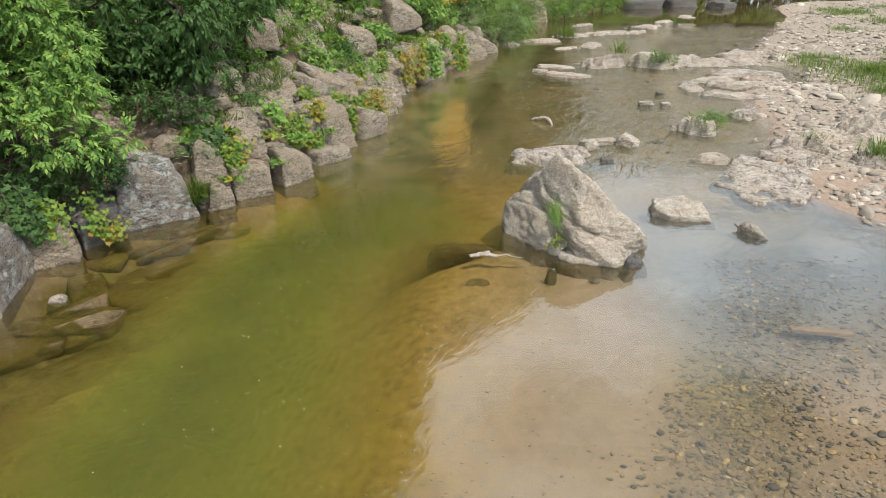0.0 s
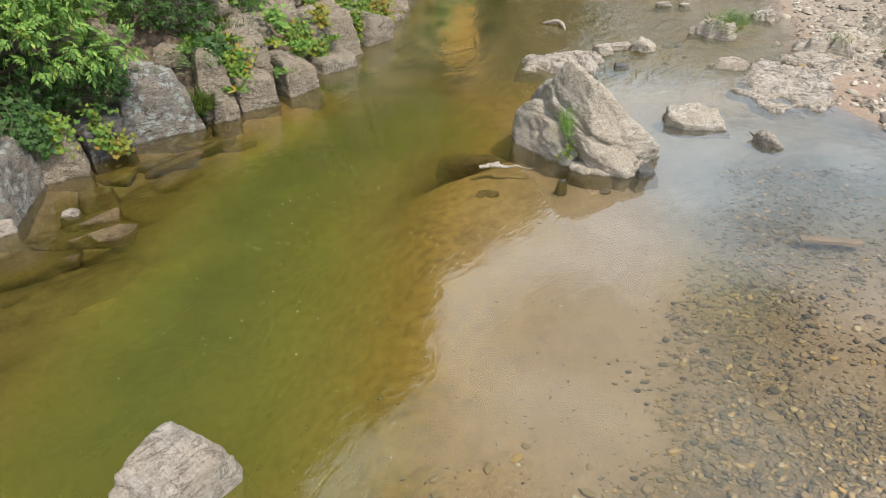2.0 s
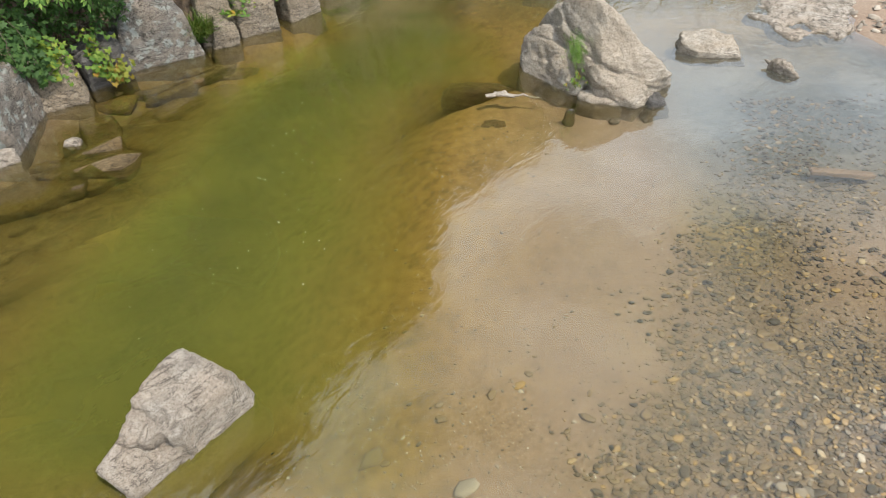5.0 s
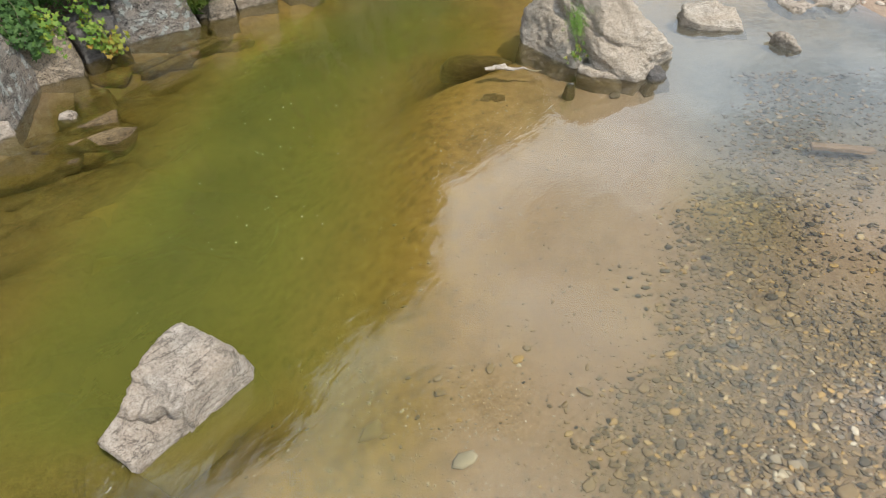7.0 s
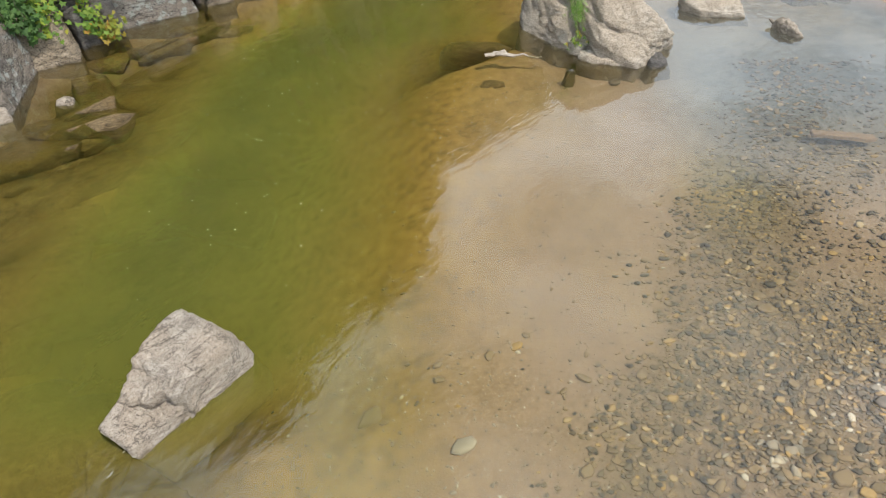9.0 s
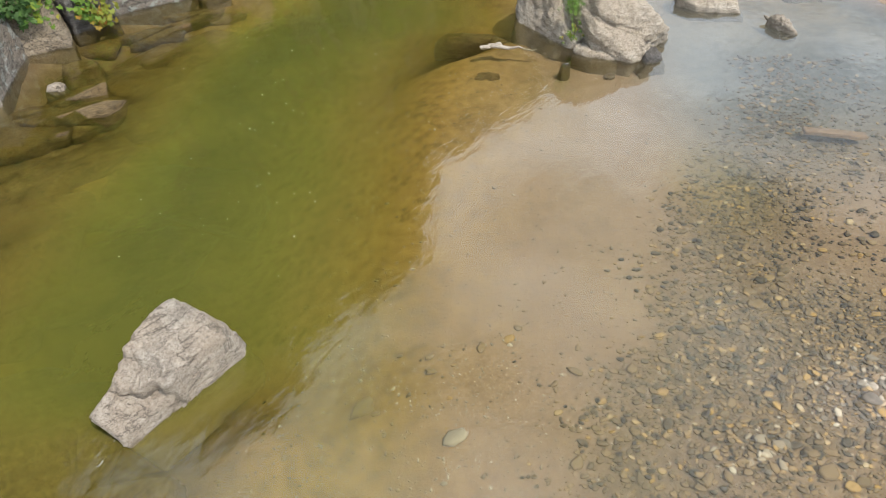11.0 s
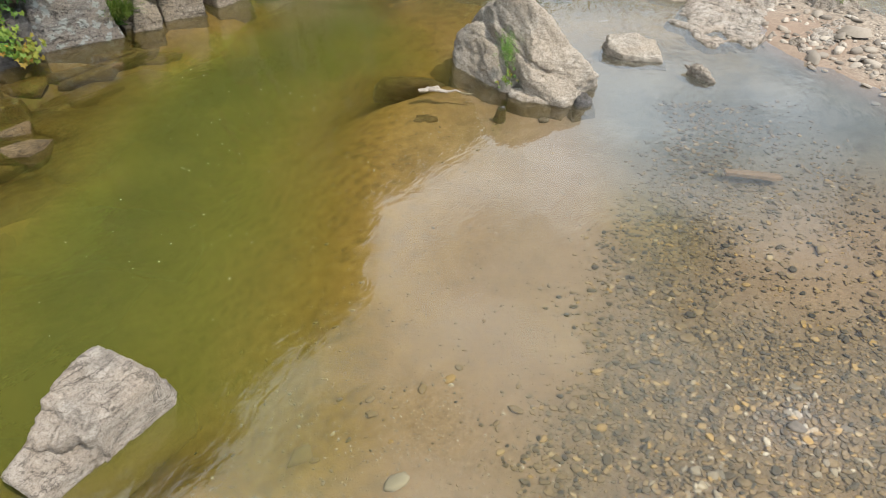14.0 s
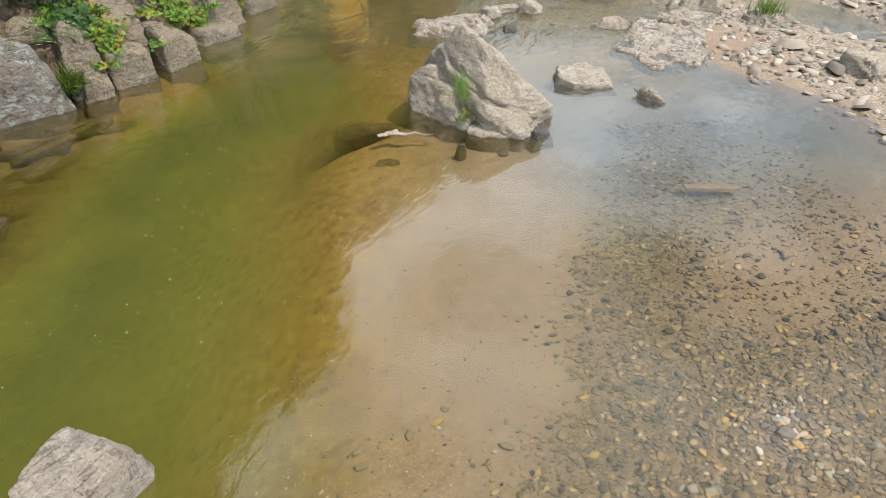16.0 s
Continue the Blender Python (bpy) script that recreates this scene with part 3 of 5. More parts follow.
def block(name, label, x, y, z, sx, sy, sz, turn, seed, material, tilt=(0, 0), level=4, rough=0.05, parent=None, group="", slant=0.14, grooves=(), chips=7, keep=0.9, cuts=5, under=0.1):
    centre, planes = block_planes(x, y, z, sx, sy, sz, turn, seed, tilt, slant, cuts, under)
    v, f = cut_stone(centre, planes, level, rough, max(0.25, (sx * sy * sz) ** (1 / 3)), seed * 0.37, grooves, chips=chips, keep=keep)
    ob = mesh_part(name, v, f, material, parent, smooth=False)
    return ob if parent else tagged(ob, label, "rock", group)


def outcrop(label, cx, cy, rx, ry, h, turn, seed, material, group="", lean=0.0, n=116):
    """A low worn outcrop of layered bedrock with a ragged outline, fissures and stepped beds."""
    rx, ry = rx * 1.3, ry * 1.3
    g = np.linspace(-1.25, 1.25, n)
    u, w = np.meshgrid(g, g)
    o = seed * 7.31
    lx, ly = u * rx, w * ry
    ragged = (fbm(lx * 1.5 + o, ly * 1.5 + o, 4) - 0.47) * 1.5 + (fbm(lx * 6 + o, ly * 6, 3) - 0.44) * 0.28
    rad = np.sqrt(u * u + w * w) + ragged * 0.75
    body = 1 - ss(0.60 - 0.45 * min(1, h / 0.4), 0.92, rad)
    tilt = 0.75 + lean * u - 0.25 * w + (fbm(lx * 1.1 + o + 4, ly * 1.1 + 2, 3) - 0.47) * 0.9
    beds = tilt * 4 + (fbm(lx * 2 + o, ly * 2, 3) - 0.47) * 1.0
    tilt = (np.floor(beds) + ss(0.0, 0.16, beds - np.floor(beds))) / 4
    c1 = np.abs(fbm(lx * 1.6 + o + 8, ly * 2.6 + 3, 4) - 0.47)
    c2 = np.abs(fbm(lx * 2.3 + 1, ly * 1.2 + o + 5, 4) - 0.47)
    fissure = np.maximum(1 - ss(0.0, 0.022, c1), 1 - ss(0.0, 0.02, c2))
    z = -0.3 + (0.3 + h * np.clip(tilt, 0.15, 1.6)) * body - 0.10 * fissure * body * min(1, h / 0.2) + ((fbm(lx * 9 + o, ly * 9, 3) - 0.44) * 0.03 + (fbm(lx * 22, ly * 22 + o, 2) - 0.37) * 0.014) * body
    c, s = math.cos(radians(turn)), math.sin(radians(turn))
    idx = np.arange(n * n).reshape(n, n)
    q = np.stack([idx[:-1, :-1], idx[:-1, 1:], idx[1:, 1:], idx[1:, :-1]], -1).reshape(-1, 4)
    top = np.stack([cx + lx * c - ly * s, cy + lx * s + ly * c, z], -1).reshape(-1, 3)
    low = top.copy()
    low[:, 2] = -0.45
    rim = np.concatenate([idx[0, :-1], idx[:-1, -1], idx[-1, :0:-1], idx[:0:-1, 0]])
    nxt = np.roll(rim, -1)
    side = np.stack([rim, rim + n * n, nxt + n * n, nxt], -1)
    ob = mesh_part("rock", np.concatenate([top, low]), np.concatenate([q, side]), material, smooth=False)
    return tagged(ob, label, "rock", group)


# ---- leaves ----
def one_leaf(wide=0.42, fold=0.05, droop=0.14):
    v = np.array([(0, 0, 0), (0.5, 0, -fold), (1, 0, -droop), (0.42, wide / 2, 0.02), (0.42, -wide / 2, 0.02)])
    f = np.array([(0, 3, 1), (3, 2, 1), (0, 1, 4), (4, 1, 2)])
    return v, f


def far_leaf(wide=0.46, fold=0.05, droop=0.14):
    """A leaf of two faces, for crowns and bushes far off."""
    v = np.array([(0, 0, 0), (0.42, wide / 2, 0.02), (1, 0, -droop), (0.42, -wide / 2, 0.02)])
    return v, np.array([(0, 2, 1), (0, 3, 2)])


def turned(v, angle, at=(0, 0, 0), scale=1.0, dip=0.0):
    c, s = math.cos(angle), math.sin(angle)
    w = v * scale
    w = np.stack([w[:, 0] * math.cos(dip) + w[:, 2] * math.sin(dip), w[:, 1], -w[:, 0] * math.sin(dip) + w[:, 2] * math.cos(dip)], -1)
    return np.stack([w[:, 0] * c - w[:, 1] * s, w[:, 0] * s + w[:, 1] * c, w[:, 2]], -1) + np.array(at)


def joined(parts):
    vs, fs, n = [], [], 0
    for v, f in parts:
        vs.append(v)
        fs.append(f + n)
        n += len(v)
    return np.concatenate(vs), np.concatenate(fs)


def compound(pairs=3, wide=0.42, leaf=one_leaf):
    v, f = leaf(wide)
    parts = [(turned(v, 0, (0.62, 0, -0.05), 0.5, 0.25), f)]
    for i in range(pairs):
        x = 0.12 + 0.5 * i / pairs
        for side in (1, -1):
            parts.append((turned(v, side * (1.05 - 0.12 * i), (x, 0, -0.02 * i), 0.42, 0.3), f))
    return joined(parts)


def lobed():
    """A leaf of five pointed lobes."""
    ring = []
    for i in range(11):
        a = -2.5 + 5.0 * i / 10
        r = 0.62 if i % 2 else 0.34
        if i == 5:
            r = 0.75
        ring.append((0.28 + r * math.cos(a), r * math.sin(a), -0.12 * r * r + 0.03 * (i % 2)))
    v = np.array([(0.2, 0, 0.02)] + ring)
    f = np.array([(0, i + 1, i + 2) for i in range(10)])
    return v, f


def willow(leaf=one_leaf):
    v, f = leaf(0.17, 0.02, 0.2)
    parts = []
    for i in range(6):
        parts.append((turned(v, (0.75 if i % 2 else -0.75), (0.12 * i, 0, 0.0), 0.42, 0.1), f))
    parts.append((turned(v, 0, (0.7, 0, 0), 0.4, 0.1), f))
    return joined(parts)


def blade():
    v = np.array([(0, 0.022, 0), (0, -0.022, 0), (0.42, 0.02, 0.0), (0.42, -0.02, 0.0), (0.78, 0.012, -0.1), (0.78, -0.012, -0.1), (1.0, 0, -0.28)])
    f = np.array([(0, 1, 3), (0, 3, 2), (2, 3, 5), (2, 5, 4), (4, 5, 6)])
    return v, f


def trio(leaf):
    return joined([(turned(leaf()[0], a, (0, 0, 0), 1.0 if a == 0 else 0.8, 0.2), leaf()[1]) for a in (0, 1.2, -1.2)])


COMPOUND, LOBED, WILLOW, BLADE, SINGLE = compound(), lobed(), willow(), blade(), trio(one_leaf)
COMPOUND_FAR, WILLOW_FAR, SINGLE_FAR = compound(3, 0.46, far_leaf), willow(far_leaf), trio(far_leaf)
FAR = {id(COMPOUND): COMPOUND_FAR, id(WILLOW): WILLOW_FAR, id(SINGLE): SINGLE_FAR}


def unit(a):
    return a / np.maximum(np.linalg.norm(a, axis=-1, keepdims=True), 1e-6)


def scatter(name, template, pos, ways, ups, sizes, material, parent, label=""):
    """One mesh of many leaves: template's x goes along ways, its z along ups."""
    tv, tf = template
    a = unit(ways)
    n = unit(ups - (ups * a).sum(1, keepdims=True) * a)
    b = np.cross(n, a)
    v = (tv[None, :, 0, None] * a[:, None] + tv[None, :, 1, None] * b[:, None] + tv[None, :, 2, None] * n[:, None]) * sizes[:, None, None] + pos[:, None]
    f = tf[None] + (np.arange(len(pos)) * len(tv))[:, None, None]
    return tagged(mesh_part(name, v.reshape(-1, 3), f.reshape(-1, 3), material, parent, label, smooth=False), kind="stuff")


def tube(points, radii, sides=6):
    pts = np.array(points, float)
    t = unit(np.gradient(pts, axis=0))
    ref = np.tile(np.array([0.31, 0.17, 0.93]), (len(pts), 1))
    u = unit(np.cross(t, ref))
    w = np.cross(t, u)
    ang = np.arange(sides) * 2 * math.pi / sides
    ring = np.cos(ang)[None, :, None] * u[:, None] + np.sin(ang)[None, :, None] * w[:, None]
    v = (pts[:, None] + ring * np.array(radii)[:, None, None]).reshape(-1, 3)
    f = []
    for i in range(len(pts) - 1):
        for j in range(sides):
            k = (j + 1) % sides
            f += [(i * sides + j, i * sides + k, (i + 1) * sides + k), (i * sides + j, (i + 1) * sides + k, (i + 1) * sides + j)]
    return v, np.array(f)


def limb(a, b, r0, r1, gen, sag=0.15, n=6):
    a, b = np.array(a, float), np.array(b, float)
    length = np.linalg.norm(b - a)
    t = np.linspace(0, 1, n)
    p = a + (b - a) * t[:, None]
    p[1:-1] += gen.normal(0, 0.035 * length, (n - 2, 3))
    p[:, 2] += sag * length * np.sin(t * math.pi)
    return tube(p, r0 + (r1 - r0) * t, 4 if r0 < 0.02 else 6)


def shrub(name, label, base, clumps, per, template, size, material, seed, category="shrub", droop=0.25, flat=0.65, stem=0.03, blossoms=0, group="", trunk_name="stem"):
    """A shrub or tree: tapered stems to each clump of leaves, and the leaves."""
    gen = np.random.default_rng(seed)
    if base[1] > 12.5 or category == "tree":
        template = FAR[id(template)]
    ob = thing(name, label, category, group=group)
    base = np.array(base, float)
    limbs = []
    mid = np.mean([c[:3] for c in clumps], axis=0)
    fork = base + (mid - base) * 0.4
    limbs.append(limb(base, fork, stem, stem * 0.75, gen, 0.05))
    for cx, cy, cz, r in clumps:
        limbs.append(limb(fork if gen.random() < 0.7 else base, (cx, cy, cz), stem * 0.6, stem * 0.16, gen, 0.12))
        for _ in range(3 if base[1] < 12.5 else 1):
            tip = np.array((cx, cy, cz)) + unit(gen.normal(0, 1, 3)) * r * 0.8
            limbs.append(limb((cx, cy, cz), tip, stem * 0.2, stem * 0.07, gen, 0.05, 4))
    v, f = joined(limbs)
    mesh_part(trunk_name, v, f, BARK, ob)
    pos, ways, ups = [], [], []
    for cx, cy, cz, r in clumps:
        count = max(4, int(per * r * r))
        q = unit(gen.normal(0, 1, (count, 3)))
        rad = gen.random(count) ** 0.45
        off = q * rad[:, None] * r * np.array([1, 1, flat])
        off += gen.normal(0, 0.05 * r, (count, 3))
        pos.append(np.array((cx, cy, cz)) + off)
        ways.append(q + gen.normal(0, 0.45, (count, 3)) + np.array([0, 0, -droop]))
        ups.append(q * 0.45 + np.array([0.25, -0.1, 0.9]) + gen.normal(0, 0.28, (count, 3)))
    pos, ways, ups = np.concatenate(pos), np.concatenate(ways), np.concatenate(ups)
    scatter("foliage", template, pos, ways, ups, size * gen.uniform(0.6, 1.25, len(pos)), material, ob)
    if blossoms:
        pick = gen.choice(len(pos), blossoms)
        at = np.repeat(pos[pick] + unit(ups[pick]) * size * 0.35, 26, axis=0) + gen.normal(0, size * 0.22, (blossoms * 26, 3))
        k = len(at)
        scatter("blossom", one_leaf(0.8), at, gen.normal(0, 1, (k, 3)), gen.normal(0, 1, (k, 3)), np.full(k, size * 0.14), BLOSSOM, ob, "small yellow-green flower heads")
    return ob


def ring_clumps(cx, cy, cz, rx, ry, rz, n, r, seed):
    gen = np.random.default_rng(seed)
    q = unit(gen.normal(0, 1, (n, 3))) * (gen.random(n) ** 0.4)[:, None]
    return [(cx + a * rx, cy + b * ry, cz + c * rz, r * gen.uniform(0.7, 1.25)) for a, b, c in q]


def tuft(name, label, x, y, z, radius, count, length, seed, material=None, lean=(0, 0), category="grass", group="", template=None, spread=0.55):
    gen = np.random.default_rng(seed)
    ob = thing(name, label, category, group=group)
    pos = np.stack([x + gen.normal(0, radius * 0.5, count), y + gen.normal(0, radius * 0.5, count), np.full(count, z)], -1)
    ways = np.stack([gen.normal(lean[0], spread, count), gen.normal(lean[1], spread, count), np.full(count, 1.0)], -1)
    ups = np.stack([-ways[:, 0], -ways[:, 1], np.full(count, 0.35)], -1) + gen.normal(0, 0.2, (count, 3))
    ups[:, 2] = np.abs(ups[:, 2]) + 0.3
    scatter("foliage", template or BLADE, pos, ways, ups, length * gen.uniform(0.5, 1.2, count), material or GRASS, ob)
    return ob


def creeper(name, label, x, y, z, wide, high, out, count, size, seed, material, template=None, group=""):
    """Leaves hanging over a rock face: a sheet that falls from (x, y, z) by high, out towards the water."""
    gen = np.random.default_rng(seed)
    ob = thing(name, label, "creeper", group=group)
    if template is None:
        count, size = int(count * 1.7), size * 0.72
    u, w = gen.normal(0, 0.42, count), gen.random(count)
    pinch = 1 - 0.5 * w
    pos = np.stack([x + wide * u * pinch * 0.75 + out * w * 0.6, y + wide * u * pinch * 0.5 - out * w * 0.6, z - high * w], -1) + gen.normal(0, 0.05, (count, 3))
    ways = np.stack([gen.normal(0.35, 0.5, count), gen.normal(-0.35, 0.5, count), gen.normal(-0.8, 0.4, count)], -1)
    ups = np.stack([gen.normal(0.55, 0.3, count), gen.normal(-0.5, 0.3, count), gen.normal(0.7, 0.3, count)], -1)
    scatter("foliage", template or LOBED, pos, ways, ups, size * gen.uniform(0.55, 1.2, count), material, ob)
    vines = [limb((x + gen.normal(0, wide * 0.3), y + gen.normal(0, wide * 0.2), z), (x + gen.normal(out, wide * 0.25), y - out, z - high * gen.uniform(0.6, 1)), 0.006, 0.003, gen, 0.1, 5) for _ in range(1)]
    v, f = joined(vines)
    mesh_part("stem", v, f, BARK, ob)
    return ob


COBBLES, GRIT = [], []


def cobble_shapes():
    gen = np.random.default_rng(21)
    for _ in range(10):
        n = 7
        ang = np.arange(n) * 2 * math.pi / n + gen.normal(0, 0.2, n)
        ra = gen.uniform(0.72, 1.2, n)
        ratio = gen.uniform(0.5, 0.85)
        rings = []
        for lift, k in ((-0.2, 0.95), (0.16, 1.0), (0.36, gen.uniform(0.6, 0.8))):
            rings.append(np.stack([np.cos(ang) * ra * k, np.sin(ang) * ra * k * ratio, np.full(n, lift) * gen.uniform(0.8, 1.2, n)], -1) * 0.5)
        v = np.concatenate(rings + [np.array([(gen.normal(0, 0.1), gen.normal(0, 0.1), 0.2)])])
        f = []
        for k in (0, 1):
            for j in range(n):
                m = (j + 1) % n
                f += [(k * n + j, k * n + m, (k + 1) * n + m), (k * n + j, (k + 1) * n + m, (k + 1) * n + j)]
        f += [(2 * n + j, 2 * n + (j + 1) % n, 3 * n) for j in range(n)]
        COBBLES.append((v, np.array(f)))
        v = np.concatenate([rings[1][:6] * np.array([1, 1, -0.5]), rings[2][:6], np.zeros((1, 3)) + np.array([0, 0, 0.2])])
        GRIT.append((v, np.array([(j, (j + 1) % 6, 6 + (j + 1) % 6) for j in range(6)] + [(j, 6 + (j + 1) % 6, 6 + j) for j in range(6)] + [(6 + j, 6 + (j + 1) % 6, 12) for j in range(6)])))


cobble_shapes()


def heap(name, label, xs, ys, sizes, material, sink, seed, flat=(0.6, 1.0), lie=None, shapes=COBBLES):
    """Many stones lying on the ground, joined."""
    gen = np.random.default_rng(seed)
    zs = ground_parts(xs, ys)[0]
    kind = gen.integers(0, len(shapes), len(xs))
    vs, fs, n = [], [], 0
    for k, (tv, tf) in enumerate(shapes):
        m = kind == k
        c = int(m.sum())
        a = gen.uniform(0, 6.283, c) if lie is None else gen.normal(lie, 0.5, c)
        s = sizes[m]
        ca, sa, fl = np.cos(a), np.sin(a), gen.uniform(*flat, c)
        x = (tv[None, :, 0] * ca[:, None] - tv[None, :, 1] * sa[:, None]) * s[:, None]
        y = (tv[None, :, 0] * sa[:, None] + tv[None, :, 1] * ca[:, None]) * s[:, None]
        z = tv[None, :, 2] * (s * fl)[:, None] + x * gen.normal(0, 0.16, c)[:, None] + y * gen.normal(0, 0.16, c)[:, None]
        p = np.stack([x + xs[m][:, None], y + ys[m][:, None], z + (zs[m] + s * sink)[:, None]], -1)
        vs.append(p.reshape(-1, 3))
        fs.append((tf[None] + (np.arange(c) * len(tv))[:, None, None]).reshape(-1, 3) + n)
        n += c * len(tv)
    ob = mesh_part(name, np.concatenate(vs), np.concatenate(fs), material, smooth=False)
    return tagged(ob, label, "gravel", kind="stuff")

# ---- ground and water ----
xs, ys = axis(-9.5, 13.0, 0.11, -2500, 2500), axis(-1.0, 30.0, 0.13, -2500, 2500)
gx, gy = np.meshgrid(xs, ys)
z, silt, gravel, soil, meadow, inland, rightward, pebbly = ground_parts(gx, gy)
ground = tagged(sheet("ground", xs, ys, z, GROUND, {"silt": silt, "gravel": gravel, "soil": soil, "meadow": meadow, "pebbly": pebbly, "bed_sheen": bed_sheen_of(gx, gy)}),
                "sandy river bed with gravel bar and rocky earth bank", "ground", kind="structure")

wx, wy = axis(-8.0, 13.0, 0.16, -260, 700), axis(-1.0, 40.0, 0.18, -260, 330)
gx, gy = np.meshgrid(wx, wy)
depth = np.clip(-ground_parts(gx, gy)[0], 0, 3)
murk = 0.9 * (1 - np.exp(-1.5 * np.clip(depth - 0.2, 0, 3)))
green = 1 - ss(4.4, 6.2, gy)
clear = ss(0, 1, ((gx - left_of(gy)) * 0.9 - 0.9 + 0.8 * green) / (2.0 - 0.6 * green)) + ss(9.5, 12, gy)
murk = murk * np.clip(0.03 + clear, 0, 1)
fast = ss(10.5, 15, gy) * ss(3.0, 6.0, gx - 0.10 * (gy - 14)) * (1 - ss(33, 38, gy))
chop = 0.006 + 0.6 * fast + (0.02 + 0.06 * ss(2.5, 5.5, gx - left_of(gy))) * ss(9.5, 14, gy) * (1 - ss(33, 38, gy)) + 0.16 * np.exp(-((gx + 2.35) / 0.35) ** 2 - ((gy - 2.15) / 0.25) ** 2)
# where the sky's hazy reflection is put into the water colour
sky_haze = ss(4.6, 7.4, gy - 0.12 * (gx - 4)) * ss(1.7, 3.4, gx) * (1 - ss(10.5, 13.5, gy))
run = ss(9.5, 13, gy)
murk = np.maximum(murk, np.maximum(0.5 * run, 0.22 * sky_haze) * ss(0.03, 0.09, depth))
# foam, raised in the fast water to paint white ripple glints as well
foam = 0.85 * fast * ss(0.42, 0.6, fbm(gx * 0.5, gy * 0.5)) + 0.3 * np.exp(-((gx + 2.4) / 0.25) ** 2 - ((gy - 2.2) / 0.18) ** 2)
water = tagged(sheet("water", wx, wy, np.zeros_like(gx), WATER, {"murk": murk, "chop": chop, "foam": foam, "run": run, "sky_haze": sky_haze, "deep": depth}),
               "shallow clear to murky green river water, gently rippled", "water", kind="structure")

# ---- boulders in the river ----
planes = [((-0.72, -0.54, 0.40), (1.30, 8.80, 0.0)), ((0.05, -0.80, 0.58), (2.1, 8.20, 0.36)), ((-0.44, -0.88, -0.12), (2.1, 8.14, 0.1)),
          ((0.74, -0.66, -0.12), (2.74, 8.30, 0.1)), ((0.70, 0.20, 0.66), (2.04, 8.85, 1.15)), ((0.0, 1.0, 0.25), (2.0, 9.85, 0.2)),
          ((-0.70, 0.28, 0.66), (1.33, 9.27, 0.82)), ((-1.0, 0.15, 0.05), (0.98, 9.4, 0.1)), ((0.1, -0.1, 1.0), (1.85, 9.0, 1.22)), ((0, 0, -1), (2, 9, -0.5)),
          ((1.0, 0.1, 0.35), (3.08, 8.68, 0.12))]
v, f = cut_stone((1.95, 8.85, 0.2), planes, 6, 0.062, 1.0, 1.3, [((0.93, 0.36, 0.05), (1.62, 8.62, 0.5), 0.05, 0.15), ((0.2, -0.3, 0.95), (2.3, 8.2, 0.40), 0.02, 0.045), ((0.75, -0.2, 0.62), (2.35, 8.4, 0.62), 0.016, 0.04), ((0.85, 0.1, -0.5), (2.62, 8.4, 0.3), 0.015, 0.04), ((0.5, 0.4, 0.76), (1.3, 9.0, 0.62), 0.016, 0.04), ((0.8, 0.5, -0.3), (1.25, 8.95, 0.35), 0.016, 0.035)], 0.05, chips=7, keep=0.95)
tagged(mesh_part("boulder", v, f, ROCK, smooth=False), "large angular grey boulder with a weed-filled crack, standing in shallow water", "boulder")

planes = [((-0.94, 0.24, 0.26), (-2.47, 2.72, 0.12)), ((0.80, -0.60, 0.12), (-1.83, 2.80, 0.10)), ((0.95, 0.28, 0.2), (-1.66, 2.98, 0.2)), ((0.30, 0.92, 0.25), (-1.99, 3.24, 0.2)),
          ((-0.47, -0.86, -0.15), (-2.34, 2.29, 0.04)), ((0.10, -0.30, 0.94), (-2.0, 2.85, 0.39)), ((-0.60, 0.50, 0.62), (-2.38, 3.08, 0.38)), ((0, 0, -1), (-2, 2.7, -0.45)),
          ((0.75, 0.35, 0.55), (-1.74, 3.02, 0.30))]
v, f = cut_stone((-2.10, 2.72, 0.05), planes, 6, 0.034, 0.6, 4.2, (), 0.06, chips=5, keep=0.95, steps=[((0.12, -1.0, 0), (-2.14, 2.60, 0.3), 0.012, 0.15), ((-0.5, -0.8, 0), (-2.32, 2.80, 0.3), 0.02, 0.05)])
tagged(mesh_part("boulder", v, f, ROCK_PALE, smooth=False), "pale grey angular boulder with a stepped top, lapped by water", "boulder")

STONES = "flat rocks in the river"
block("rock", "low grey ledge at the foot of the big boulder", 2.0, 8.22, -0.25, 0.62, 0.24, 0.33, -18, 81, ROCK, (0.05, -0.1), 4, 0.03, group=STONES)
block("rock", "wet dark rock at the foot of the big boulder", 2.74, 8.22, -0.3, 0.34, 0.4, 0.36, 20, 82, ROCK_DARK, (0.2, -0.2), 4, 0.03, group=STONES)
block("rock", "small dark wet stone in front of the big boulder", 1.55, 7.96, -0.24, 0.13, 0.10, 0.25, 15, 83, ROCK_DARK, (0, 0), 3, 0.02, group=STONES)
block("rock", "low flat grey rock lying in calm water", 4.05, 10.0, -0.25, 0.98, 0.72, 0.40, -8, 5, ROCK, (0.1, -0.12), 5, 0.05, group=STONES)
outcrop("broad pale bedrock slab just above the water", 2.4, 13.2, 0.95, 0.75, 0.17, 10, 6, ROCK_PALE, STONES)
block("rock", "small grey rock in the shallows", 3.25, 13.75, -0.2, 0.38, 0.32, 0.40, 30, 7, ROCK, (0, 0), 4, 0.04, group=STONES)
block("rock", "flat wet rock in the shallows", 3.72, 14.2, -0.2, 0.62, 0.4, 0.28, 10, 8, ROCK_PALE, (0, 0), 4, 0.04, group=STONES)
block("rock", "pointed grey rock in the shallows", 4.2, 14.05, -0.2, 0.5, 0.4, 0.40, -30, 9, ROCK, (0.5, 0), 4, 0.04, group=STONES)
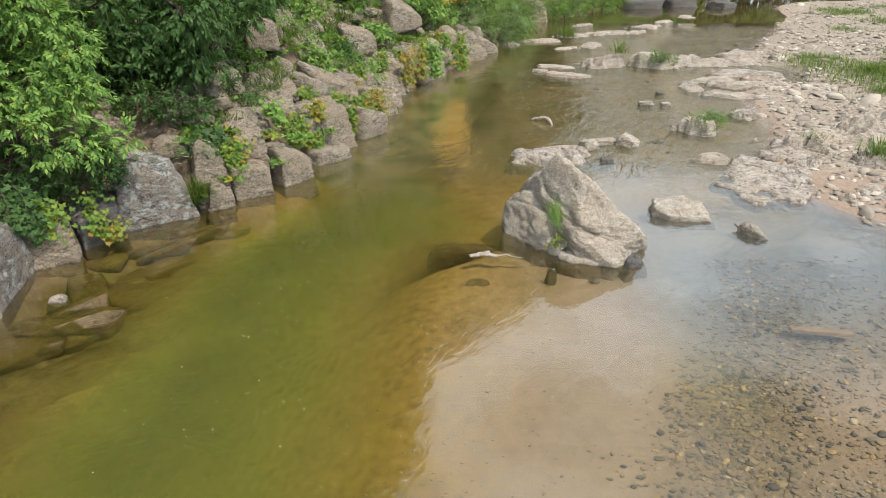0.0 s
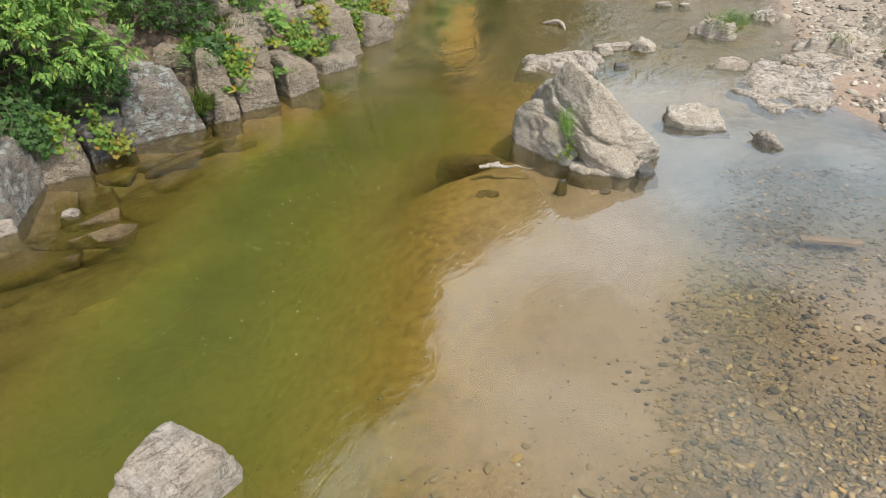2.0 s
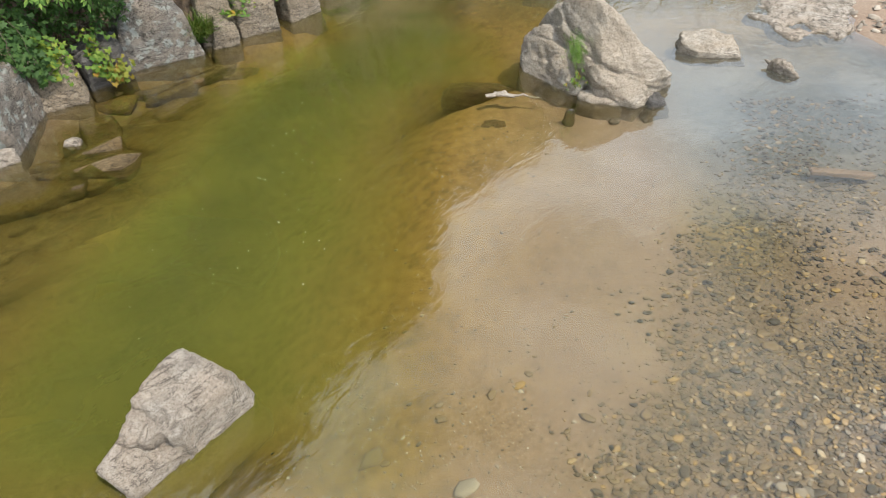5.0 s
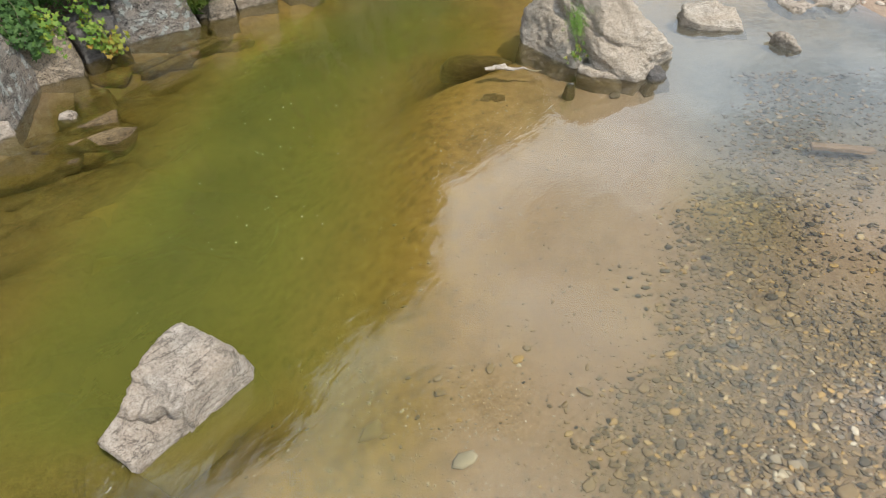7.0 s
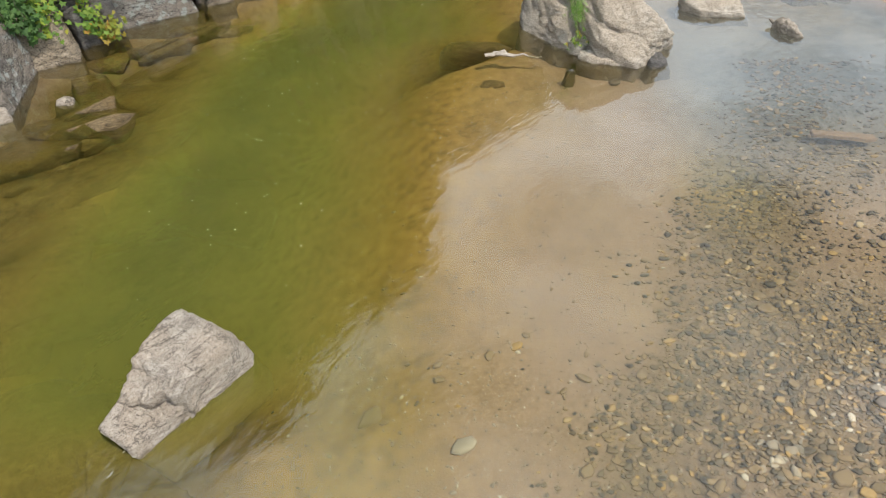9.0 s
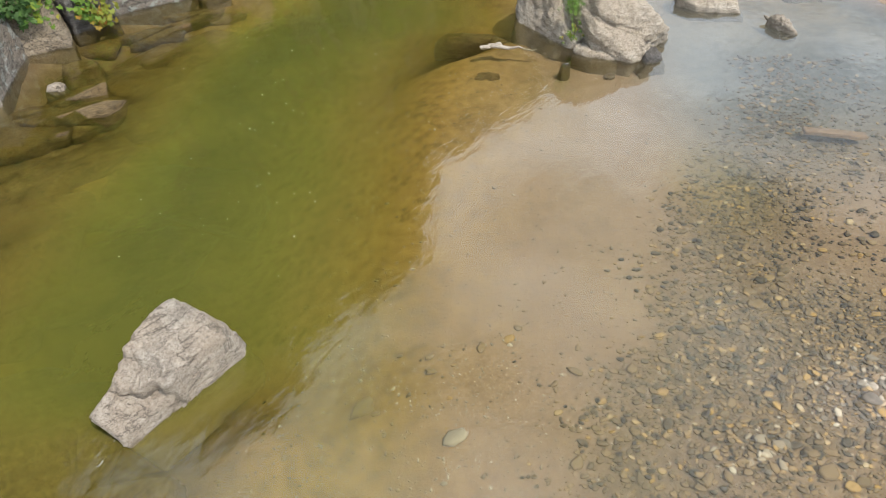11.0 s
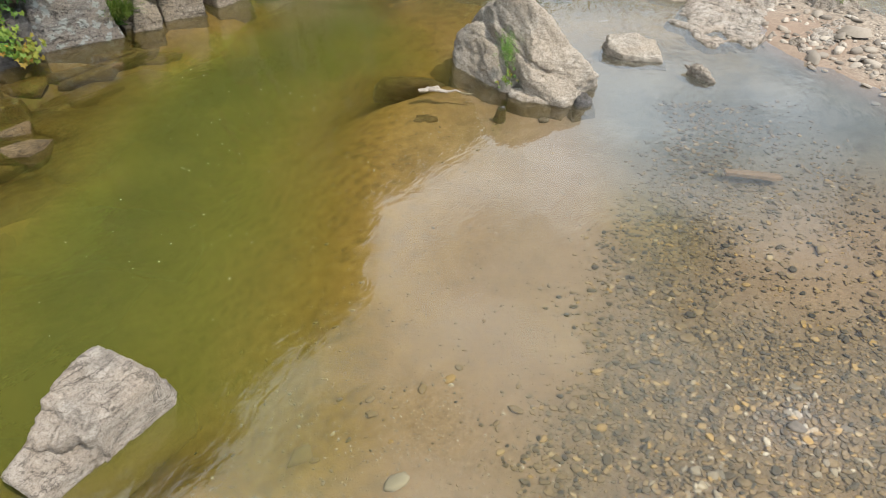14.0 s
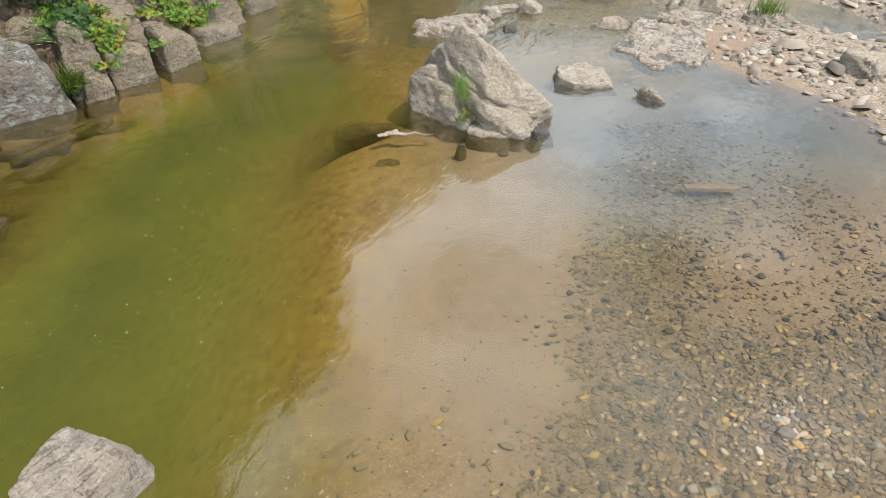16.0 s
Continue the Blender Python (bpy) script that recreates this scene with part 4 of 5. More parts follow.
block("rock", "dark wet stone breaking the surface", 3.45, 12.8, -0.2, 0.3, 0.22, 0.27, 0, 10, ROCK_DARK, (0, 0), 4, 0.03, group=STONES)
block("rock", "small pale stone in the riffle", 5.75, 18.0, -0.15, 0.42, 0.25, 0.24, 0, 11, ROCK_PALE, (0, 0), 4, 0.03, group=STONES)
block("rock", "small pale stone in the riffle", 6.3, 17.9, -0.15, 0.25, 0.2, 0.22, 0, 12, ROCK_PALE, (0, 0), 4, 0.03, group=STONES)
block("rock", "dark stone in the riffle", 6.6, 19.4, -0.15, 0.25, 0.2, 0.22, 0, 17, ROCK_DARK, (0, 0), 4, 0.03, group=STONES)
block("rock", "grey flat rock on the gravel by the shore", 9.25, 9.65, -0.1, 0.95, 0.75, 0.42, 20, 18, ROCK, (0.1, -0.2), 5, 0.06, group=STONES)
outcrop("weathered grey rock with weeds growing on it", 6.25, 15.2, 1.0, 0.85, 0.34, -25, 13, ROCK_PALE, STONES, -0.1)
outcrop("low pale rock near the ledge", 5.68, 12.85, 0.5, 0.42, 0.17, 20, 14, ROCK_PALE, STONES)
outcrop("grey midstream rock with tufts of grass", 6.0, 24.3, 1.25, 0.85, 0.36, 10, 15, ROCK_PALE, STONES, 0.2)
outcrop("grey midstream rock with tufts of grass", 7.4, 24.1, 1.1, 0.8, 0.5, -10, 16, ROCK, STONES)
for k, (x, y, rx, ry, h) in enumerate([(4.0, 23.9, 0.75, 0.4, 0.12), (4.2, 22.2, 0.75, 0.5, 0.15), (3.45, 23.0, 0.3, 0.3, 0.15), (4.6, 30.4, 1.3, 0.6, 0.2), (6.3, 32.2, 1.2, 0.6, 0.18),
                                       (8.7, 33.2, 1.8, 0.7, 0.2), (10.8, 35.6, 1.4, 0.7, 0.18), (5.2, 28.2, 1.0, 0.5, 0.1), (7.6, 36.5, 1.1, 0.5, 0.2), (12.6, 38.3, 1.2, 0.5, 0.12), (2.9, 29.6, 0.9, 0.5, 0.15), (6.6, 29.3, 1.1, 0.4, 0.08), (14.8, 41.0, 1.3, 0.5, 0.1)]):
    outcrop("low pale rock in the riffle", x, y, rx, ry, h * 0.6, 8 * k - 20, 30 + k, ROCK_PALE, STONES, n=60)
block("rock", "dark boulder beside the far pool", 5.0, 38.6, -0.3, 1.5, 1.2, 1.4, 20, 50, ROCK_BANK, (0, 0), 4, 0.12, group=STONES)
for k, (x, y, sx, h) in enumerate([(13.6, 46.6, 2.6, 0.55), (16.6, 47.6, 1.7, 0.6), (19.2, 46.8, 1.3, 0.4), (15.0, 48.5, 2.0, 0.5)]):
    block("rock", "dark rock at the edge of the far pool", x, y, -0.3, sx, 1.5, 0.3 + h, 15 * k, 55 + k, ROCK_DARK, (0, 0), 4, 0.12, group=STONES)

# bedrock ledge at the gravel bar
LEDGE = "bedrock ledge by the gravel bar"
for k, (x, y, rx, ry, h, turn, mat) in enumerate([(6.7, 12.0, 1.75, 0.92, 0.08, 60, ROCK_PALE), (7.35, 13.1, 0.9, 0.7, 0.13, 20, ROCK_PALE), (8.05, 11.0, 1.45, 0.62, 0.16, 45, ROCK_PALE),
                                                  (8.55, 14.1, 1.95, 0.95, 0.45, 20, ROCK), (10.6, 15.6, 1.6, 0.8, 0.5, 5, ROCK), (9.0, 12.6, 0.8, 0.5, 0.26, 40, ROCK_PALE)]):
    outcrop("flat layered grey bedrock at the water's edge", x, y, rx, ry, h, turn, 70 + k, mat, LEDGE)
for k, (x, y, rx, ry, h) in enumerate([(8.9, 19.0, 1.3, 0.6, 0.2), (9.9, 20.3, 1.6, 0.7, 0.25), (10.4, 22.2, 1.5, 0.7, 0.3), (10.3, 24.5, 1.8, 0.9, 0.3), (9.2, 21.5, 1.2, 0.55, 0.15), (8.9, 25.6, 1.6, 0.7, 0.2), (7.9, 16.6, 0.6, 0.45, 0.3), (12.1, 26.5, 1.5, 0.9, 0.25), (11.6, 19.6, 1.2, 0.7, 0.2), (7.9, 20.3, 1.0, 0.4, 0.06)]):
    outcrop("pale worn bedrock between riffle and gravel", x, y, rx, ry, h * 0.65, 12 * k - 30, 90 + k, ROCK_PALE, LEDGE, n=64)

# ---- rocks of the left bank ----
BANK = "rocks of the left bank"
for k, (x, y, z0, sx, sy, sz, turn, mat, tilt, lab) in enumerate([
        (-4.92, 9.92, -0.4, 1.18, 0.9, 1.28, 38, ROCK_LICHEN, (0.1, -0.55), "big lichen-spotted rock face at the water's edge"),
        (-4.16, 10.66, -0.4, 0.55, 0.6, 1.5, 35, ROCK_BANK, (0, 0), "upright split rock block at the water's edge"),
        (-3.92, 10.36, -0.4, 0.42, 0.45, 0.78, 30, ROCK_BANK, (0.3, 0), "small square block at the foot of the rocks"),
        (-3.58, 11.02, -0.4, 0.72, 0.7, 1.0, 40, ROCK_BANK, (0.2, -0.2), "squared dark grey rock block in the water"),
        (-3.72, 11.34, 0.35, 0.72, 0.7, 0.72, 35, ROCK_BANK, (0, -0.3), "pale rock block above the water"),
        (-3.08, 11.85, -0.4, 0.75, 0.9, 0.95, 50, ROCK_BANK, (0.2, -0.2), "broken rock at the water's edge"),
        (-6.08, 7.3, -0.4, 0.85, 1.1, 1.2, 10, ROCK_LICHEN, (0.2, -0.2), "dark grey rock at the foot of the bank"),
        (-5.75, 8.35, -0.4, 0.7, 0.7, 0.95, 25, ROCK_BANK, (0, 0), "dark rock under hanging leaves"),
        (-5.35, 9.0, -0.4, 0.7, 0.6, 0.95, 40, ROCK_DARK, (0, 0), "dark rock under hanging leaves"),
        (-2.55, 13.2, -0.4, 1.0, 1.0, 0.62, 50, ROCK_BANK, (0, 0), "flat rock ledge over the water"),
        (-2.75, 14.0, -0.2, 1.1, 1.1, 1.15, 40, ROCK_BANK, (0.1, -0.2), "undercut rock ledge over the water"),
        (-1.98, 14.95, -0.4, 0.8, 1.0, 1.0, 60, ROCK_BANK, (0.3, 0), "rounded rock covered with creeper"),
        (-4.9, 11.7, 0.9, 0.9, 0.7, 0.6, 35, ROCK_BANK, (0.2, -0.5), "slanted slab on the bank"),
        (-3.9, 12.4, 0.6, 0.8, 0.5, 0.5, 35, ROCK_BANK, (0.3, -0.5), "slanted slab on the bank"),
        (-3.6, 13.6, 0.6, 0.8, 0.7, 0.5, 20, ROCK_BANK, (0.3, -0.4), "weathered rock among weeds on the bank"),
        (-4.6, 13.2, 1.3, 0.7, 0.6, 0.6, 50, ROCK_BANK, (0.3, -0.5), "weathered rock among weeds on the bank"),
        (-2.9, 15.6, 0.8, 1.0, 0.9, 0.5, 40, ROCK_BANK, (0.3, -0.4), "layered outcrop on the bank"),
        (-3.6, 17.2, 1.2, 1.0, 0.7, 0.7, 20, ROCK_BANK, (0.3, -0.4), "layered outcrop on the bank"),
        (-2.6, 19.8, 1.1, 1.1, 0.8, 0.7, 30, ROCK_BANK, (0.3, -0.4), "layered outcrop on the bank"),
        (-1.6, 23.5, 1.3, 1.6, 1.0, 0.9, 40, ROCK_BANK, (0.3, -0.4), "dark outcrop among bushes"),
        (-4.9, 16.0, 2.3, 0.9, 0.8, 0.8, 40, ROCK_BANK, (0.3, -0.4), "pale rock face on the bank"),
        (-4.3, 15.6, 1.9, 0.7, 0.6, 0.6, 20, ROCK_BANK, (0.2, -0.5), "pale split rock on the bank"),
        (1.8, 42.0, 2.2, 6.0, 3.0, 3.0, 15, ROCK_BANK, (0.1, -0.3), "bare rock face high on the far bank")]):
    block("rock", lab, x, y, z0, sx, sy, sz, turn, 120 + k, mat, tilt, 5 if y < 12.2 else 4, 0.05, group=BANK, slant=0.16, chips=6, keep=0.93, cuts=2)

gen = np.random.default_rng(9)
for k in range(56):
    y = 14.4 + 0.24 * k
    back = k % 2
    x = float(left_of(y)) - (gen.uniform(0.5, 0.9) if back else gen.uniform(0.0, 0.3))
    h = gen.uniform(0.75, 1.2) if back else gen.uniform(0.3, 0.75)
    block("rock", "fissured angular rock of the cliff above the water" if back else "split tan rock at the foot of the cliff", x, y, -0.4, gen.uniform(0.6, 1.1), gen.uniform(0.5, 0.85), 0.4 + h, gen.uniform(30, 75), 1400 + k, ROCK_BANK, (gen.uniform(0.0, 0.35), gen.uniform(-0.4, 0.1)), 4 if y < 22 else 3, 0.06, group=BANK, slant=0.2, chips=6, keep=0.92, cuts=2)
for k in range(120):
    y = gen.uniform(10.5, 27)
    x = left_of(y) - gen.uniform(0.5, 3.0)
    sz = gen.uniform(0.12, 0.42)
    block("rock", "broken rock half buried in the bank", x, y, ground_z(x, y) - sz * 0.45, sz * gen.uniform(1.0, 2.4), sz * gen.uniform(0.8, 1.5), sz, gen.uniform(10, 60), 260 + k, ROCK_BANK, (0.3, -0.3), 3, 0.03, group=BANK, slant=0.22, chips=3, keep=0.92, cuts=2)

# slabs under water along the left bank
for k, (x, y, z0, sx, sy, sz, turn) in enumerate([(-4.8, 6.9, -0.62, 0.95, 0.5, 0.62, 12), (-5.2, 6.3, -0.64, 1.2, 0.6, 0.62, 25), (-4.6, 5.7, -0.66, 1.3, 0.45, 0.55, 48), (-5.1, 5.4, -0.66, 1.2, 0.7, 0.6, 30), (-4.3, 7.9, -0.74, 1.0, 0.8, 0.6, 20),
                                                  (-3.9, 8.9, -0.78, 1.1, 0.7, 0.62, 40), (-3.2, 9.6, -1.0, 0.9, 0.8, 0.66, 15), (-3.0, 6.2, -1.3, 1.3, 0.8, 0.7, -10), (-3.7, 4.7, -1.25, 1.2, 0.8, 0.8, 25), (-4.5, 4.4, -0.9, 1.1, 0.8, 0.7, 20),
                                                  (-0.1, 7.9, -0.75, 0.7, 0.35, 0.4, 10), (0.2, 9.35, -0.6, 0.9, 0.3, 0.42, 0), (0.35, 8.35, -0.6, 0.7, 0.45, 0.42, -10), (-3.0, 2.25, -0.5, 0.75, 0.55, 0.45, 30), (-3.3, 2.75, -0.6, 0.7, 0.35, 0.45, 5), (-2.35, 1.85, -0.5, 0.6, 0.5, 0.4, 10)]):
    block("rock", "brown algae-covered slab under the water", x, y, z0 - 0.11, sx, sy, sz, turn, 200 + k, ROCK_BROWN, (-0.05, 0.15), 3, 0.022, group="slabs under water", slant=0.1, chips=1, cuts=2, under=-0.6)
gen = np.random.default_rng(15)
for k in range(70):
    y = 2.4 + 0.112 * k + gen.uniform(-0.25, 0.25)
    d = gen.uniform(0.05, 2.3)
    x = float(left_of(y)) + d
    s = gen.uniform(0.3, 0.62)
    top = -0.12 - 0.14 * d + gen.uniform(-0.06, 0.04)
    block("rock", "broken brown slab under the water", x, y, top - 0.33, s * gen.uniform(1.2, 2.4), s * gen.uniform(0.6, 1.0), 0.30, gen.uniform(8, 50), 700 + k, ROCK_BROWN, (gen.normal(-0.12, 0.08), gen.normal(0.26, 0.08)), 3, 0.02, group="slabs under water", slant=0.1, chips=1, cuts=2, under=-0.7)
block("rock", "small pale stone poking out of the shallows", -4.98, 7.08, -0.25, 0.28, 0.16, 0.31, 10, 240, ROCK_PALE, (0, 0), 3, 0.03)
block("rock", "rounded ochre-brown rock just under the water", -3.08, 2.08, -0.55, 0.85, 0.62, 0.50, 20, 244, ROCK_BROWN, (0, 0), 4, 0.03)
block("rock", "dark brown slab under the water", -3.3, 2.55, -0.6, 0.6, 0.3, 0.45, 8, 245, ROCK_BROWN, (0, 0.2), 4, 0.02)
block("rock", "small brown stone under the water", -2.05, 1.95, -0.5, 0.35, 0.25, 0.36, 30, 246, ROCK_BROWN, (0, 0), 3, 0.02)
block("rock", "brown slab just breaking the surface by the bank", -4.72, 7.02, -0.36, 0.75, 0.42, 0.32, 22, 241, ROCK_BROWN, (-0.1, 0.2), 4, 0.02)
block("rock", "brown slab just breaking the surface by the bank", -5.0, 7.75, -0.36, 0.5, 0.4, 0.33, 30, 242, ROCK_BROWN, (-0.1, 0.2), 4, 0.02)
block("rock", "pale split stone at the edge of the bank", -5.62, 6.62, -0.25, 0.34, 0.2, 0.40, 35, 243, ROCK_PALE, (0, 0), 4, 0.02)

# ---- plants of the left bank ----
shrub("shrub", "sunlit green shrub with pale flower heads overhanging the water", (-6.9, 9.9, 1.6),
      ring_clumps(-5.8, 9.0, 2.3, 0.95, 0.7, 0.6, 18, 0.42, 1) + ring_clumps(-6.6, 9.0, 2.8, 1.1, 0.8, 1.1, 22, 0.5, 2) + ring_clumps(-5.6, 9.2, 3.1, 0.6, 0.6, 0.7, 10, 0.4, 9) + [(-4.75, 8.95, 1.62, 0.3), (-5.1, 8.8, 1.65, 0.4), (-5.55, 8.6, 1.6, 0.35), (-5.2, 9.1, 2.35, 0.35)],
      300, COMPOUND, 0.205, LEAF_BRIGHT, 11, blossoms=26, stem=0.05)
# shade below the overhanging shrub is put into this one's leaf colour
shrub("shrub", "shrub in the shade at the foot of the bank, leaves coloured dark for it", (-6.9, 9.2, 0.9),
      ring_clumps(-6.5, 8.9, 1.2, 0.8, 0.6, 0.5, 16, 0.42, 3), 170, SINGLE, 0.13, LEAF_DEEP_SHADED, 12)
shrub("shrub", "dark low shrub on the shaded earth above the rocks", (-5.1, 11.2, 1.4), ring_clumps(-4.95, 10.85, 1.75, 0.5, 0.35, 0.35, 12, 0.32, 36) + ring_clumps(-4.4, 11.2, 1.6, 0.35, 0.3, 0.25, 6, 0.28, 37), 300, SINGLE, 0.09, LEAF_DEEP_SHADED, 38)
shrub("shrub", "dark low shrub filling the hollow between the rocks", (-5.7, 9.8, 0.8), ring_clumps(-5.3, 9.35, 1.15, 0.5, 0.35, 0.4, 14, 0.32, 33) + ring_clumps(-5.7, 8.8, 0.9, 0.4, 0.3, 0.4, 8, 0.3, 34), 330, SINGLE, 0.09, LEAF_DEEP_SHADED, 35)
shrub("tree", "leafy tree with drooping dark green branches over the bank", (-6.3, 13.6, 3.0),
      ring_clumps(-4.7, 12.0, 3.0, 0.9, 0.8, 0.9, 20, 0.5, 4) + ring_clumps(-4.35, 11.7, 2.35, 0.35, 0.4, 0.5, 7, 0.38, 5), 290, COMPOUND, 0.21, LEAF_DEEP_SHADED, 13, category="tree", droop=0.8, stem=0.12, trunk_name="trunk")
shrub("shrub", "shaded understorey bush below the trees", (-6.6, 11.8, 2.0), ring_clumps(-6.2, 11.4, 2.2, 1.1, 0.7, 0.6, 18, 0.5, 6), 140, SINGLE, 0.16, LEAF_DEEP_SHADED, 14)

# tall trees on the bank, their crowns above the river
TREES = "tall trees on the left bank"
CROWNS = [(-13.0, 0.5, 10.5), (-12.5, 2.8, 11.0), (-11.8, 4.8, 11.5), (-10.8, 6.8, 11.8), (-9.6, 8.6, 12.0), (-8.8, 10.6, 13.4), (-7.4, 12.2, 13.4), (-6.6, 14.2, 14.0), (-6.2, 16.6, 15.0), (-5.4, 18.8, 16.6), (-4.0, 21.0, 16.6), (-3.0, 23.4, 17.2),
          (-2.8, 26.4, 17.4), (-2.6, 29.4, 17.8), (-1.2, 32.0, 17.6), (1.6, 34.4, 17.6), (3.4, 37.6, 18.0), (4.8, 41.0, 18.4), (6.4, 45.0, 17.6), (9.0, 48.5, 15.4), (12.0, 53.0, 12.0)]
for k, (x, y, z0) in enumerate(CROWNS):
    bx = min(x - 1.0, float(left_of(y)) - 1.6)
    shrub("tree", "tall broadleaf tree with a dense dark crown", (bx, y + 0.4, ground_z(bx, y + 0.4) - 0.2),
          ring_clumps(x, y, z0, 1.9, 2.0, 2.2, 26, 0.95, 300 + k) + ring_clumps(x - 1.6, y + 0.3, z0 - 4.0, 2.4, 2.4, 3.0, 22, 1.2, 340 + k) + ring_clumps(x - 2.6, y + 0.5, z0 - 8.5, 2.4, 2.4, 3.0, 16, 1.2, 360 + k),
          60, SINGLE, 0.42, LEAF_DEEP_SHADED, 320 + k, category="tree", stem=0.22, group=TREES, trunk_name="trunk")
for k, (x, y) in enumerate([(-6.8, 26.0), (-4.6, 31.0), (1.6, 37.5), (-7.2, 18.5), (-12, 9), (-11, 15), (-10, 21), (-7, 27), (-3, 34), (-14, 26), (2, 44), (-9, 38), (8, 50)]):
    shrub("tree", "broadleaf tree on the wooded hillside", (x, y, ground_z(x, y) - 0.2), ring_clumps(x, y, ground_z(x, y) + 4.6, 2.6, 2.6, 3.0, 26, 1.3, 360 + k), 45, SINGLE, 0.55, LEAF_DEEP_SHADED, 380 + k, category="tree", stem=0.25, group=TREES, trunk_name="trunk")

for k in range(16):
    x, y = 13 + 2.6 * k, 62 + 1.5 * (k % 3)
    shrub("tree", "broadleaf tree behind the bend of the river", (x, y, ground_z(x, y) - 0.2), ring_clumps(x, y, 5.0, 2.4, 2.0, 4.2, 26, 1.3, 1500 + k), 40, SINGLE, 0.6, LEAF_DEEP_SHADED, 1520 + k, category="tree", stem=0.22, group=TREES, trunk_name="trunk")

BUSH = "bushes on the bank"
for k, (x, y, r, h, mat, tmp, size, lab) in enumerate([
        (-4.35, 14.6, 0.7, 0.5, LEAF_BRIGHT, SINGLE, 0.12, "low green bush among rocks"), (-3.2, 16.6, 0.55, 0.45, LEAF_BRIGHT, SINGLE, 0.12, "low green bush among rocks"),
        (-2.7, 18.3, 0.6, 0.5, LEAF_DEEP_SHADED, SINGLE, 0.13, "dark green bush on the bank"), (-4.0, 19.0, 0.9, 0.7, LEAF_BRIGHT, SINGLE, 0.15, "bushy weeds on the slope"),
        (-5.0, 17.9, 0.9, 0.8, LEAF_DEEP_SHADED, COMPOUND, 0.28, "green bush on the slope"), (-2.2, 21.6, 0.8, 0.6, LEAF_BRIGHT, SINGLE, 0.15, "bushy weeds on the slope"),
        (-0.9, 24.9, 1.2, 1.1, LEAF_BRIGHT, SINGLE, 0.18, "round green bush above the cliff"), (0.6, 27.8, 1.3, 1.1, LEAF_WILLOW, WILLOW, 0.42, "grey-green willow bush above the cliff"),
        (2.3, 28.6, 1.3, 1.0, LEAF_WILLOW, WILLOW, 0.42, "grey-green willow hanging over the water"), (3.0, 31.5, 1.3, 1.2, LEAF_WILLOW, WILLOW, 0.42, "grey-green willow at the water's edge"),
        (4.4, 39.0, 1.6, 1.3, LEAF_BRIGHT, WILLOW, 0.45, "bright willow bush by the far pool"), (7.4, 42.5, 1.7, 1.2, LEAF_BRIGHT, WILLOW, 0.45, "bright willow bush by the far pool"), (10.2, 45.6, 1.8, 1.3, LEAF_BRIGHT, WILLOW, 0.45, "bright willow bush by the far pool"),
        (13.2, 49.0, 2.0, 1.5, LEAF_BRIGHT, WILLOW, 0.5, "bright willow bush by the far pool"), (17.5, 52.5, 2.2, 1.6, LEAF_BRIGHT, WILLOW, 0.5, "bright willow bush by the far pool"),
        (-1.8, 28.0, 1.6, 1.4, LEAF_DEEP_SHADED, SINGLE, 0.2, "dark bush on the slope"), (-3.4, 23.0, 1.2, 1.0, LEAF_DEEP_SHADED, SINGLE, 0.18, "dark bush on the slope"), (-6.0, 15.8, 1.2, 1.0, LEAF_DEEP_SHADED, COMPOUND, 0.3, "dark bush in the shade of trees"),
        (-5.5, 14.0, 0.6, 0.4, LEAF_DEEP_SHADED, SINGLE, 0.12, "low plants in the shade of trees"), (-5.3, 20.8, 1.3, 1.1, LEAF_BRIGHT, SINGLE, 0.18, "green bush on the slope"), (0.2, 31.5, 1.8, 1.5, LEAF_BRIGHT, SINGLE, 0.2, "green bush on the slope"), (2.2, 35.5, 1.8, 1.5, LEAF_BRIGHT, SINGLE, 0.22, "green bush on the slope")]):
    gz = ground_z(x, y)
    shrub("bush", lab, (x, y, gz - 0.05), ring_clumps(x, y, gz + h * 0.5, r * 0.75, r * 0.75, h * 0.45, 12, r * 0.42, 400 + k), 190 / max(r, 0.8) ** 1.3 * (0.16 / size) ** 1.3, tmp, size, mat, 430 + k, stem=0.03, group=BUSH)

gen = np.random.default_rng(31)
for k in range(84):
    y = gen.uniform(11.5, 30)
    x = float(left_of(y)) - (gen.uniform(2.0, 5.2) + 0.5 * (y > 18) if k < 64 else gen.uniform(0.9, 2.2))
    r = gen.uniform(0.45, 0.9) * (1 if k < 64 else 0.6)
    gz = ground_z(x, y)
    # leaf colour stands for shade and sun: mostly dark below y 14.5
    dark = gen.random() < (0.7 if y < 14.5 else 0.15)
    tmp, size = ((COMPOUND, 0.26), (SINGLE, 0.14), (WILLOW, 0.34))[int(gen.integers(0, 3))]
    shrub("bush", "undergrowth on the shaded slope, leaves coloured dark for it" if dark else "fresh green undergrowth on the sunny slope", (x, y, gz - 0.05), ring_clumps(x, y, gz + r * 0.5, r * 0.9, r * 0.9, r * 0.55, 10, r * 0.45, 800 + k), 190 / max(r, 0.8) ** 1.3 * (0.16 / size) ** 1.3, tmp, size, LEAF_DEEP_SHADED if dark else LEAF_BRIGHT, 870 + k, stem=0.025, group=BUSH)
